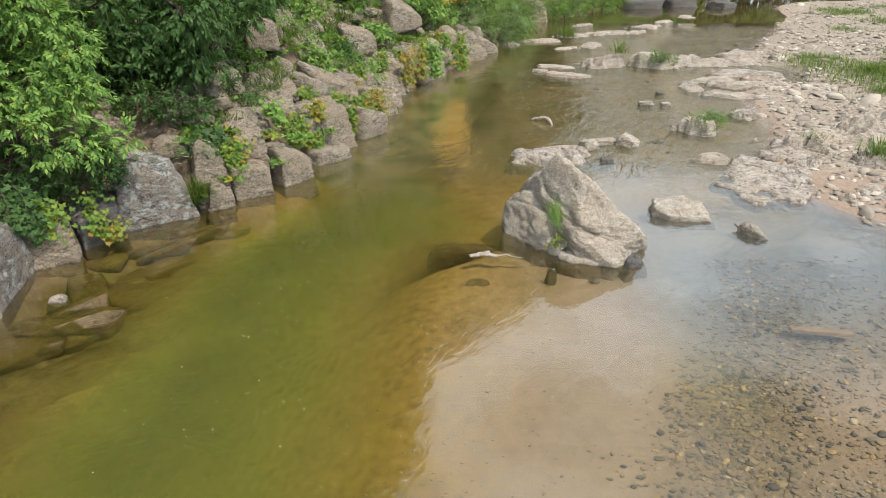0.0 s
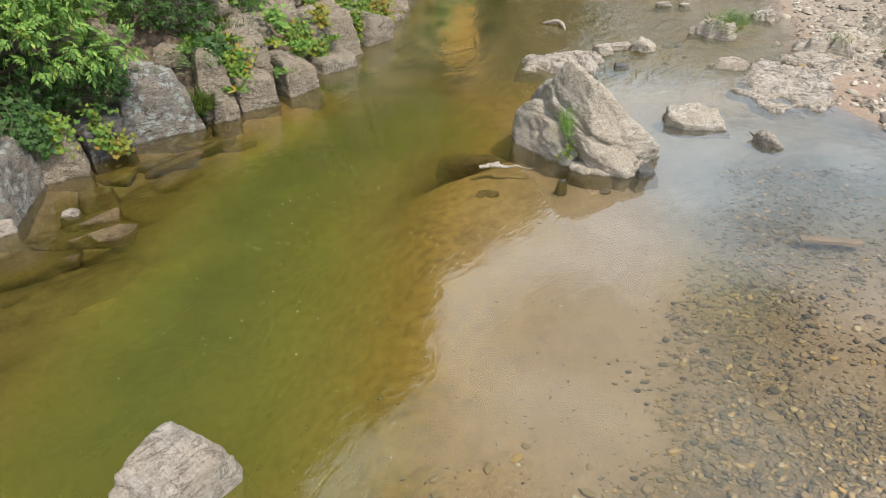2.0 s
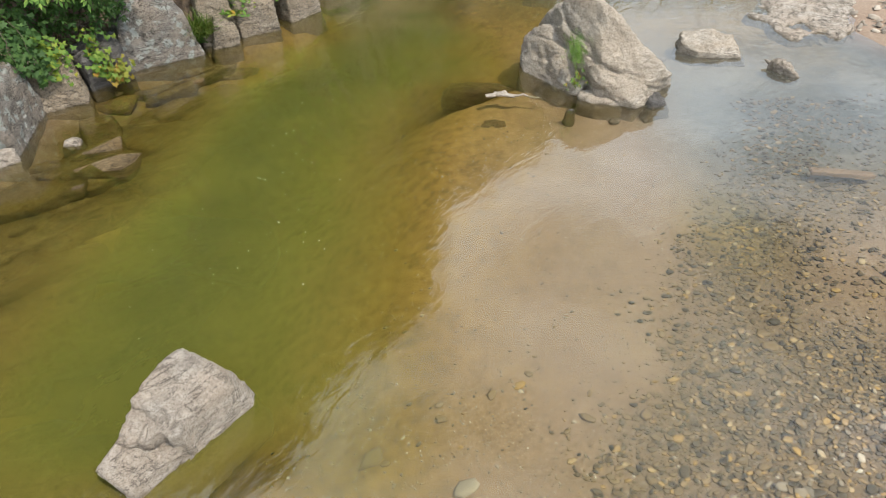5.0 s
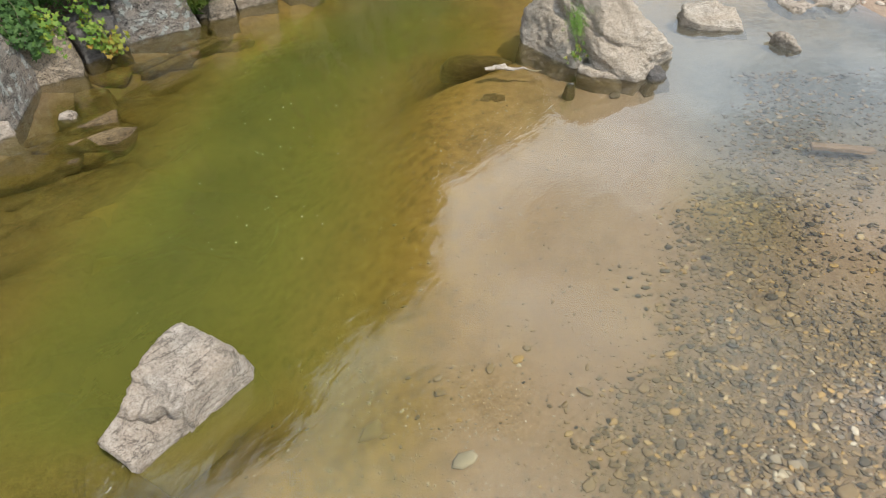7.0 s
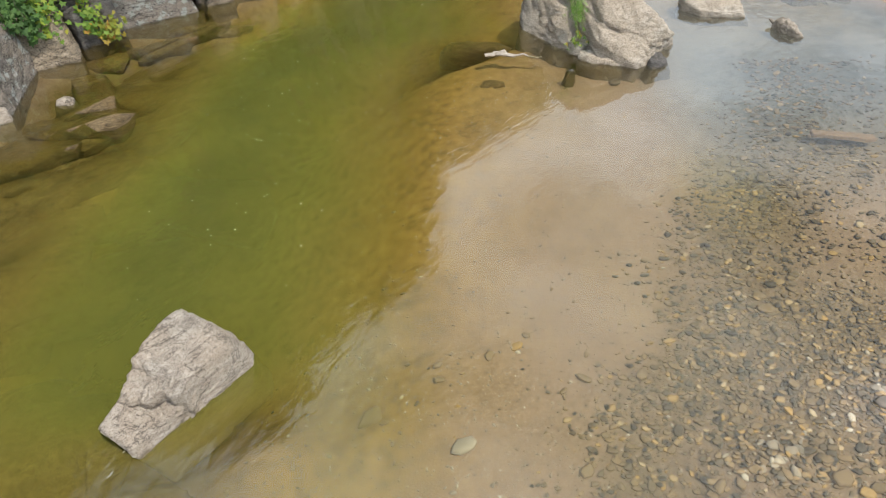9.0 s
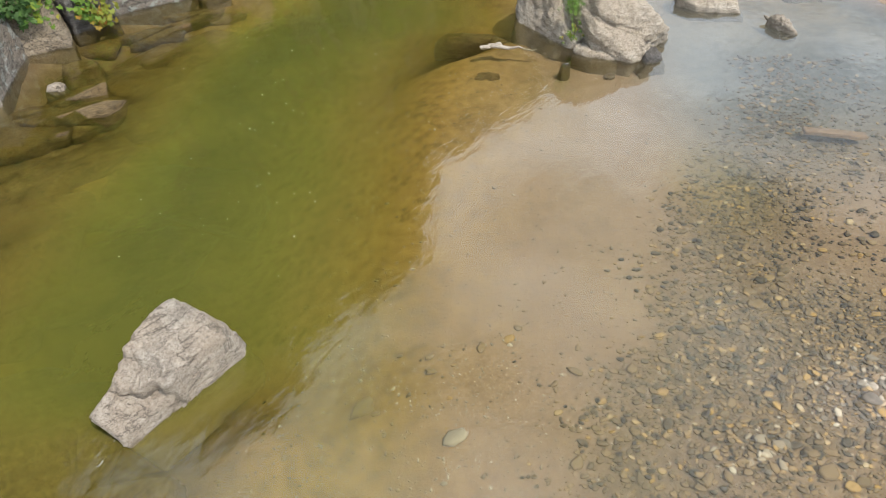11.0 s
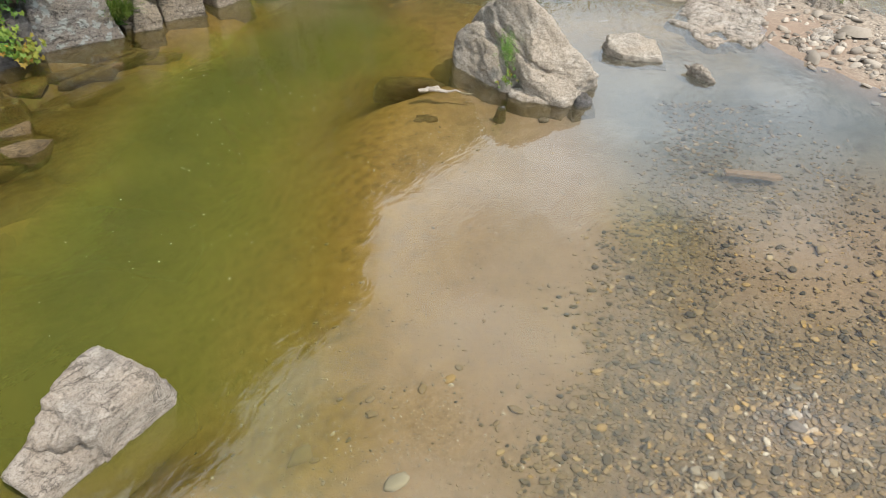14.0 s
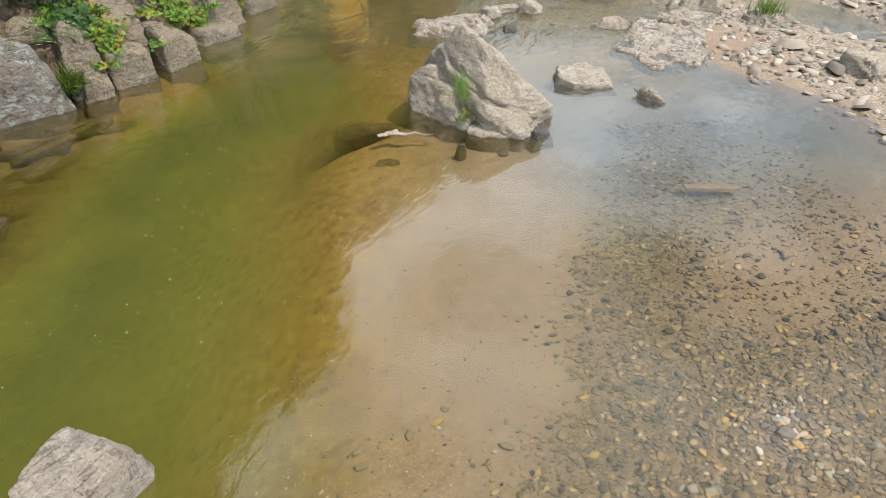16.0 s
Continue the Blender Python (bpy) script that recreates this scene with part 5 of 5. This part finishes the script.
# thicket in the dark gap under the trees, its shade held in leaf colour
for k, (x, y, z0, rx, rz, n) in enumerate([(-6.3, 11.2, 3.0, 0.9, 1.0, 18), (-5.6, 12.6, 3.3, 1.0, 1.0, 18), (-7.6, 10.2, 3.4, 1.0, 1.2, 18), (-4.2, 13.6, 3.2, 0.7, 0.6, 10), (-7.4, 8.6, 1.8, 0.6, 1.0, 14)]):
    shrub("bush", "dense dark green thicket under the trees", (x - 0.6, y + 0.8, ground_z(x - 0.6, y + 0.8) - 0.1), ring_clumps(x, y, z0, rx, rx, rz, n, 0.5, 940 + k), 270, COMPOUND, 0.205, LEAF_DEEP_SHADED, 950 + k, stem=0.06, group=BUSH)
shrub("bush", "dense dark bush in front of the hut", (0.4, 28.9, 1.0), ring_clumps(0.4, 28.8, 1.5, 1.1, 0.4, 0.5, 14, 0.5, 965), 120, SINGLE, 0.2, LEAF_DEEP_SHADED, 966, stem=0.03, group=BUSH)
for k in range(16):
    y = 29.5 + 1.35 * k
    x = float(left_of(y)) + gen.uniform(-0.6, 0.3)
    r = gen.uniform(0.9, 1.4)
    shrub("bush", "bright willow bush at the water's edge", (x, y, 0.0), ring_clumps(x, y, 0.75, r, r, 0.7, 12, 0.55, 970 + k), 60, WILLOW, 0.45, LEAF_BRIGHT if k % 3 else LEAF_WILLOW, 990 + k, stem=0.03, group=BUSH)

CREEP = "creepers on the bank rocks"
# the near left creepers get the darkened leaf colour in place of shade
for k, (x, y, z0, w, h, out, n, size, mat, lab) in enumerate([
        (-3.72, 10.8, 1.02, 0.34, 0.5, 0.16, 260, 0.10, LEAF_VINE, "yellow-green creeper draped over a rock block"), (-5.6, 8.3, 0.95, 0.3, 0.6, 0.2, 90, 0.125, LEAF_VINE, "yellow-green lobed leaves hanging to the water"),
        (-5.85, 7.9, 1.2, 0.4, 0.5, 0.2, 110, 0.12, LEAF_DEEP_SHADED, "lobed leaves hanging to the water, coloured dark for shade"), (-5.25, 8.75, 0.85, 0.25, 0.6, 0.15, 80, 0.115, LEAF_VINE, "yellow-green lobed leaves hanging over rocks"),
        (-6.05, 7.5, 1.5, 0.4, 0.6, 0.2, 80, 0.12, LEAF_DEEP_SHADED, "lobed leaves hanging over dark rock, coloured dark for shade"), (-6.4, 7.0, 1.6, 0.4, 0.6, 0.2, 90, 0.12, LEAF_DEEP_SHADED, "leaves hanging over the rock, coloured dark for shade"), (-5.75, 8.1, 1.25, 0.25, 0.8, 0.2, 90, 0.13, LEAF_DEEP_SHADED, "green lobed leaves hanging to the water"),
        (-5.05, 8.8, 0.38, 0.2, 0.25, 0.08, 60, 0.12, LEAF_RUST, "yellowed and rusty leaves at the water's edge"), (-2.0, 14.75, 0.72, 0.6, 0.55, 0.2, 330, 0.11, LEAF_VINE, "yellow-green creeper over a rounded rock"),
        (-1.65, 15.7, 0.9, 0.5, 0.7, 0.15, 200, 0.11, LEAF_RUST, "yellowing creeper on the rock wall"), (-3.1, 12.7, 0.85, 0.45, 0.4, 0.15, 170, 0.11, LEAF_VINE, "yellow-green creeper on rocks"),
        (-2.75, 13.0, 0.55, 0.3, 0.35, 0.1, 110, 0.11, LEAF_VINE, "yellow-green creeper on rocks"), (-1.1, 19.4, 1.2, 0.4, 0.9, 0.15, 120, 0.14, LEAF_RUST, "rusty creeper on the cliff"),
        (-0.35, 20.7, 1.3, 0.5, 1.0, 0.2, 260, 0.15, LEAF_BRIGHT, "green creeper on the cliff"), (-0.75, 20.3, 1.3, 0.35, 1.0, 0.15, 130, 0.14, LEAF_RUST, "rusty creeper on the cliff"), (0.55, 22.7, 1.0, 0.6, 0.8, 0.2, 260, 0.15, LEAF_VINE, "yellow-green creeper on the cliff"),
        (-4.05, 10.75, 1.25, 0.5, 0.4, 0.1, 120, 0.15, LEAF_DEEP_SHADED, "dark green leaves on top of the rocks")]):
    creeper("creeper", lab, x, y, z0, w, h, out, n, size, 500 + k, mat, group=CREEP)

gen = np.random.default_rng(58)
for k in range(30):
    y = 12.2 + 0.42 * k + gen.uniform(-0.15, 0.15)
    mat = (LEAF_VINE, LEAF_BRIGHT, LEAF_VINE, LEAF_RUST)[k % 4 if k % 8 == 3 else k % 3]
    creeper("creeper", "rusty creeper on the cliff" if mat == LEAF_RUST else "bright green creeper on the cliff edge", float(left_of(y)) - gen.uniform(0.0, 0.7), y, gen.uniform(0.6, 1.35), gen.uniform(0.2, 0.45), gen.uniform(0.25, 0.6), 0.15, int(gen.integers(60, 170)), gen.uniform(0.09, 0.14), 560 + k, mat, group=CREEP)

WEEDS = "grass and weeds on the bank"
gen = np.random.default_rng(77)
tuft("grass_tuft", "tuft of long pale grass hanging over the rocks", -4.25, 10.15, 0.22, 0.2, 420, 0.42, 600, lean=(0.3, -0.3), group=WEEDS)
for k, (x, y, r, n, ln) in enumerate([(-4.35, 12.0, 0.3, 160, 0.35), (-3.0, 13.5, 0.3, 160, 0.3), (-3.9, 14.3, 0.35, 200, 0.4), (-4.6, 15.5, 0.4, 200, 0.45), (-2.7, 17.2, 0.3, 160, 0.35), (-5.2, 13.0, 0.35, 160, 0.35), (-4.0, 17.0, 0.4, 200, 0.4),
                                      (-3.2, 14.9, 0.3, 150, 0.35), (-2.4, 20.3, 0.4, 180, 0.4), (-1.6, 22.2, 0.4, 180, 0.4), (-3.6, 20.6, 0.5, 200, 0.5), (-0.2, 25.5, 0.5, 220, 0.5), (-3.5, 15.8, 0.3, 150, 0.4), (-4.9, 19.4, 0.5, 200, 0.5)]):
    tuft("grass_tuft", "green grass tuft on the rocky bank", x, y, ground_z(x, y) - 0.02, r, n, ln, 610 + k, group=WEEDS)

for k, (x, y, z0, n) in enumerate([(-4.5, 10.75, 1.05, 60), (-3.35, 11.45, 0.95, 60), (-2.9, 12.2, 0.7, 50), (-3.9, 11.2, 1.1, 70), (-2.5, 13.3, 0.5, 60), (-3.75, 10.55, 0.45, 30), (-3.15, 11.35, 0.5, 30)]):
    tuft("weed", "yellow-green weeds rooted between the rocks", x, y, z0, 0.22, n, 0.13, 1180 + k, LEAF_VINE if k % 2 else LEAF_BRIGHT, template=SINGLE, category="weed", group=WEEDS, spread=0.9)
kinds = [("green leafy weeds on the bank", LEAF_BRIGHT, SINGLE, 0.16, 90), ("yellow-green weeds on the bank", LEAF_VINE, LOBED, 0.13, 80), ("grey-green weeds on the bank", LEAF_WILLOW, WILLOW, 0.3, 70), ("dark leafy weeds on the bank", LEAF_DEEP_SHADED, SINGLE, 0.15, 90)]
for k in range(190):
    y = gen.uniform(10.2, 26)
    x = float(left_of(y)) - gen.uniform(0.35, 3.0)
    lab, mat, tmp, ln, n = kinds[(0, 0, 1, 1, 2, 3)[int(gen.integers(0, 6))]]
    tuft("weed", lab, x, y, ground_z(x, y) - 0.02, gen.uniform(0.2, 0.5), n, ln, 1100 + k, mat, template=tmp, category="weed", group=WEEDS, spread=0.9)
for k in range(40):
    y = gen.uniform(10.5, 26)
    x = float(left_of(y)) - gen.uniform(0.5, 3.0)
    tuft("grass_tuft", "thin grass on the rocky bank", x, y, ground_z(x, y) - 0.02, gen.uniform(0.15, 0.4), 120, gen.uniform(0.25, 0.45), 1200 + k, group=WEEDS)
for k in range(30):
    x, y = 15 + 1.7 * k, 56 + 0.12 * k + gen.uniform(-1.5, 1.5)
    r = gen.uniform(1.6, 2.4)
    shrub("bush", "green trees on the far side of the river bend", (x, y, ground_z(x, y)), ring_clumps(x, y, 2.2, r, r, 1.8, 14, 0.9, 1300 + k), 40, COMPOUND, 0.6, LEAF_BRIGHT if k % 2 else LEAF_DEEP_SHADED, 1330 + k, category="tree", stem=0.08, group=TREES)

# weeds on rocks and on the gravel bar
creeper("weed", "bright green weed rooted in the crack of the boulder", 1.60, 8.52, 0.82, 0.11, 0.34, 0.05, 300, 0.075, 640, LEAF_BRIGHT, WILLOW)
creeper("weed", "small yellowing weed in the crack of the boulder", 1.66, 8.42, 0.30, 0.05, 0.16, 0.03, 40, 0.06, 641, LEAF_VINE, SINGLE)
for k, (x, y, z0, r, n, ln, mat, tmp, lab) in enumerate([(6.65, 15.35, 0.2, 0.35, 70, 0.34, LEAF_WILLOW, WILLOW, "spindly green weed on a river rock"), (6.3, 14.9, 0.15, 0.3, 40, 0.35, LEAF_VINE, WILLOW, "yellow-green weed on a river rock"), (6.5, 24.0, 0.5, 0.4, 60, 0.6, GRASS, None, "green grass on a midstream rock"), (7.9, 23.8, 0.2, 0.4, 130, 0.45, LEAF_WILLOW, WILLOW, "grey-green weed beside a midstream rock"),
                                                         (5.9, 31.4, 0.1, 0.4, 160, 0.6, GRASS, None, "bright grass tuft in the riffle"), (9.0, 12.6, 0.25, 0.35, 160, 0.4, GRASS, None, "green grass tuft on the bedrock ledge"), (8.2, 13.6, 0.25, 0.2, 60, 0.25, GRASS, None, "small grass tuft on the bedrock ledge")]):
    tuft("weed" if tmp else "grass_tuft", lab, x, y, z0, r, n, ln, 650 + k, mat, template=tmp, category="weed" if tmp else "grass", group="weeds on river rocks")
for k in range(60):
    x, y = (gen.uniform(12.8, 18), gen.uniform(17, 25)) if k % 2 else (gen.uniform(19, 32), gen.uniform(28, 44))
    if x < np.interp(y, RIGHT_Y, RIGHT_X) + 2.2:
        continue
    tuft("grass_tuft", "low green grass on the gravel bar", x, y, ground_z(x, y) - 0.02, gen.uniform(0.5, 1.5), 420, gen.uniform(0.2, 0.4), 700 + k, group="grass on the gravel bar")

# dry leaf litter on the bank
k = 14000
lx, ly = gen.uniform(-7.5, 0.5, k), gen.uniform(8.5, 26, k)
zz, _, _, _, _, inl, _, _ = ground_parts(lx, ly)
m = inl > 0.4
lx, ly, zz = lx[m], ly[m], zz[m]
litter = thing("leaf_litter", "dry brown leaves scattered on the bank", "leaf litter", kind="stuff")
scatter("dry_leaves", one_leaf(0.5), np.stack([lx, ly, zz + 0.02], -1), gen.normal(0, 1, (len(lx), 3)) * np.array([1, 1, 0.3]), gen.normal(0, 0.4, (len(lx), 3)) + np.array([0, 0, 1]), gen.uniform(0.05, 0.12, len(lx)), LITTER, litter)

# ---- drift and plank ----
gen = np.random.default_rng(5)
drift = thing("driftwood", "bleached broken piece of driftwood in shallow water", "driftwood")
centre, planes = block_planes(4.90, 9.13, -0.07, 0.46, 0.16, 0.20, -58, 901, (0.3, 0.2), 0.3)
v, f = joined([cut_stone(centre, planes, 4, 0.035, 0.25, 9.1, chips=5, keep=0.85), limb((4.78, 9.30, 0.05), (4.70, 9.38, 0.09), 0.04, 0.015, gen, 0.0, 4)])
mesh_part("branch", v, f, DRIFT_DARK, drift, smooth=False)
stick = thing("driftwood", "pale flat driftwood lying beside the boulder", "driftwood")
v, f = joined([limb((0.40, 8.38, 0.0), (0.70, 8.46, 0.02), 0.035, 0.06, gen, 0.0, 7), limb((0.62, 8.44, 0.01), (0.82, 8.36, 0.0), 0.055, 0.03, gen, 0.0, 6), limb((0.72, 8.42, 0.0), (1.20, 8.36, -0.02), 0.03, 0.012, gen, 0.03, 7)])
v[:, 2] *= 0.6
mesh_part("branch", v, f, DRIFT, stick)
bark_piece = thing("driftwood", "curled brown piece of bark on the water", "driftwood")
v, f = joined([limb((2.3, 16.2, 0.02), (2.7, 16.05, 0.06), 0.03, 0.06, gen, 0.1, 6), limb((2.68, 16.07, 0.06), (2.75, 15.75, -0.02), 0.06, 0.03, gen, 0.1, 5)])
mesh_part("branch", v, f, DRIFT, bark_piece)

bm = bmesh.new()
bmesh.ops.create_cube(bm, size=1)
bmesh.ops.subdivide_edges(bm, edges=bm.edges[:], cuts=4, use_grid_fill=True)
for vert in bm.verts:
    vert.co = Vector((vert.co.x * 0.72, vert.co.y * 0.14, vert.co.z * 0.045))
    vert.co += noise.noise_vector(vert.co * 7) * 0.012
    if vert.co.x > 0.28 and vert.co.y < 0:
        vert.co.y *= 0.5
bmesh.ops.bevel(bm, geom=[e for e in bm.edges if e.calc_face_angle(0) > 0.7], offset=0.008, segments=2, affect="EDGES")
mesh = bpy.data.meshes.new("plank")
bm.to_mesh(mesh)
bm.free()
mesh.materials.append(PLANK)
plank = tagged(new("plank", mesh), "brown waterlogged plank lying under shallow water", "plank")
plank.matrix_world = pose(4.56, 6.42, -0.035, -4, 0, -9)

# ---- hut above the bank, known by its mirror image in the water ----
house = thing("hut", "small ochre-plastered hut among the bushes on the bank", "hut")
bm = bmesh.new()
bmesh.ops.create_cube(bm, size=1, matrix=Matrix.Translation((0.3, 30.0, 3.2)) @ Matrix.Diagonal((1.5, 2.0, 4.2, 1)))
bmesh.ops.bevel(bm, geom=bm.edges[:], offset=0.05, segments=1, affect="EDGES")
mesh = bpy.data.meshes.new("wall")
bm.to_mesh(mesh)
bm.free()
mesh.materials.append(OCHRE)
new("wall", mesh).parent = house
bm = bmesh.new()
bmesh.ops.create_cone(bm, segments=4, radius1=1.5, radius2=0.15, depth=0.6, cap_ends=True, matrix=Matrix.Translation((0.3, 30.0, 5.6)) @ Matrix.Rotation(radians(45), 4, "Z"))
mesh = bpy.data.meshes.new("roof")
bm.to_mesh(mesh)
bm.free()
mesh.materials.append(ROOFING)
new("roof", mesh).parent = house

# ---- gravel and cobbles ----
gen = np.random.default_rng(40)


def spread(n, x0, x1, y0, y1, keep):
    x, y = gen.uniform(x0, x1, n), gen.uniform(y0, y1, n)
    m = gen.random(n) < keep(x, y)
    return x[m], y[m]


x, y = spread(27000, 0.3, 6.2, 1.6, 8.6, river_gravel)
heap("gravel", "brown and grey pebbles on the shallow river bed", x, y, np.exp(gen.normal(-2.98, 0.36, len(x))), PEBBLE, 0.10, 1, (0.45, 0.8), 0.1)
x, y = spread(20000, 0.0, 6.5, 1.4, 8.0, lambda x, y: np.minimum(1, river_gravel(x, y) * 1.2 + 0.04))
heap("gravel", "small brown grit between the pebbles of the river bed", x, y, np.exp(gen.normal(-3.6, 0.35, len(x))), PEBBLE, 0.08, 8, (0.5, 0.9), 0.1, GRIT)
x, y = spread(1500, -1.8, 2.2, 1.2, 5.5, lambda x, y: 0.5 * (1 - ss(2.2, 5.0, y)) + 0.06)
heap("gravel", "scattered small pebbles on river sand", x, y, np.exp(gen.normal(-3.6, 0.4, len(x))), PEBBLE, 0.05, 2)
x, y = spread(11000, -1.6, 3.0, 1.2, 8.2, lambda x, y: 0.25 + 0.6 * (1 - ss(2.0, 4.5, y)))
heap("gravel", "tiny pebbles and shell bits on river sand", x, y, np.exp(gen.normal(-3.95, 0.35, len(x))), DRY_STONE, 0.15, 6, shapes=GRIT)
x, y = spread(28000, 6.5, 30, 7, 48, lambda x, y: ss(-0.5, 0.4, x - np.interp(y, RIGHT_Y, RIGHT_X)) * (1 - 0.75 * ss(8, 16, x - np.interp(y, RIGHT_Y, RIGHT_X))) * (1 - 0.6 * ss(20, 40, y)))
heap("gravel", "pale rounded cobbles of the gravel bar", x, y, np.exp(gen.normal(-2.15, 0.5, len(x))), DRY_STONE, 0.08, 3, (0.5, 0.95), shapes=GRIT)
x, y = spread(900, 7, 30, 9, 45, lambda x, y: ss(0.2, 1.0, x - np.interp(y, RIGHT_Y, RIGHT_X)) * (1 - 0.8 * ss(5, 10, x - np.interp(y, RIGHT_Y, RIGHT_X))))
heap("gravel", "larger grey and white stones of the gravel bar", x, y, np.exp(gen.normal(-1.35, 0.3, len(x))), DRY_STONE, 0.05, 7)
x, y = spread(700, 2.5, 20, 12, 48, lambda x, y: 0.5 * ss(3, 6, x - left_of(y)) * (x < np.interp(y, RIGHT_Y, RIGHT_X)))
heap("gravel", "stones on the bed of the riffle", x, y, np.exp(gen.normal(-1.7, 0.4, len(x))), PEBBLE, 0.1, 4)

cobble_meshes = []
for mat in (PEBBLE, DRY_STONE):
    for tv, tf in COBBLES:
        mesh = bpy.data.meshes.new("pebble")
        fill(mesh, tv, tf)
        mesh.materials.append(mat)
        cobble_meshes.append(mesh)


def lay(x, y, size, dry):
    ob = new("pebble", cobble_meshes[int(gen.integers(0, 10)) + (10 if dry else 0)])
    ob.matrix_world = pose(x, y, ground_z(x, y) + size * 0.1, gen.normal(0, 9), gen.normal(0, 9), gen.uniform(0, 360)) @ Matrix.Diagonal((size, size, size * gen.uniform(0.6, 1.0), 1))
    ob.parent = ground


for _ in range(150):
    x, y = gen.normal(3.25, 0.36), gen.normal(2.80, 0.27)
    lay(x, y, float(np.exp(gen.normal(-2.8, 0.3))), gen.random() < 0.55)
for x, y, size in ((7.24, 10.12, 0.2), (7.40, 10.02, 0.24), (7.76, 10.16, 0.32), (8.07, 10.12, 0.3), (8.37, 10.19, 0.27), (8.09, 9.65, 0.32), (8.57, 9.95, 0.25), (7.96, 9.34, 0.2), (7.62, 9.01, 0.18), (8.89, 10.02, 0.28), (7.92, 8.71, 0.3),
                   (8.7, 10.3, 0.2), (8.25, 9.95, 0.2), (7.55, 9.75, 0.16), (8.3, 9.4, 0.2), (8.5, 9.3, 0.17), (7.85, 9.85, 0.17), (7.8, 8.2, 0.2), (7.75, 7.3, 0.24), (8.2, 7.9, 0.2), (7.35, 7.9, 0.16), (7.5, 8.5, 0.14), (10.9, 12.9, 0.5), (10.2, 13.4, 0.3), (11.3, 12.4, 0.35), (11.6, 13.6, 0.3), (7.7, 11.6, 0.14), (7.9, 11.9, 0.12)):
    lay(x, y, size, True)
lay(0.05, 2.47, 0.2, True)
for _ in range(30):
    x, y = gen.normal(2.25, 0.16), gen.normal(2.32, 0.09)
    lay(x, y, float(np.exp(gen.normal(-2.6, 0.25))), gen.random() < 0.6)
for _ in range(60):
    x, y = gen.uniform(1.4, 3.8), gen.uniform(1.9, 4.6)
    lay(x, y, float(np.exp(gen.normal(-2.9, 0.25))), False)
for x, y, size in ((-0.14, 3.1, 0.12), (-0.16, 3.25, 0.11), (0.52, 3.42, 0.11), (0.28, 3.32, 0.1), (-0.7, 2.85, 0.26), (1.05, 3.1, 0.13), (1.7, 2.6, 0.12), (2.2, 8.0, 0.2), (1.55, 7.98, 0.16), (-0.8, 8.85, 0.2), (4.65, 10.6, 0.16), (3.3, 9.9, 0.2)):
    lay(x, y, size, False)

# flecks of foam drifting on the pool
fx, fy = gen.normal(-2.2, 0.8, 80), gen.normal(6.4, 1.6, 80)
bubbles = []
for bx, by in zip(fx, fy):
    if by < 3.2 or bx < -4.6:
        continue
    tv, tf = COBBLES[int(gen.integers(0, 10))]
    size = gen.uniform(0.007, 0.015)
    bubbles.append((tv * np.array([size, size * gen.uniform(0.4, 1), size * 0.6]) + np.array([bx, by, 0.002]), tf))
v, f = joined(bubbles)
FOAM = plain_material("foam", (0.7, 0.72, 0.7), (0.85, 0.86, 0.84), 60)
tagged(mesh_part("foam", v, f, FOAM), "white flecks of foam drifting on green water", "foam", kind="stuff")
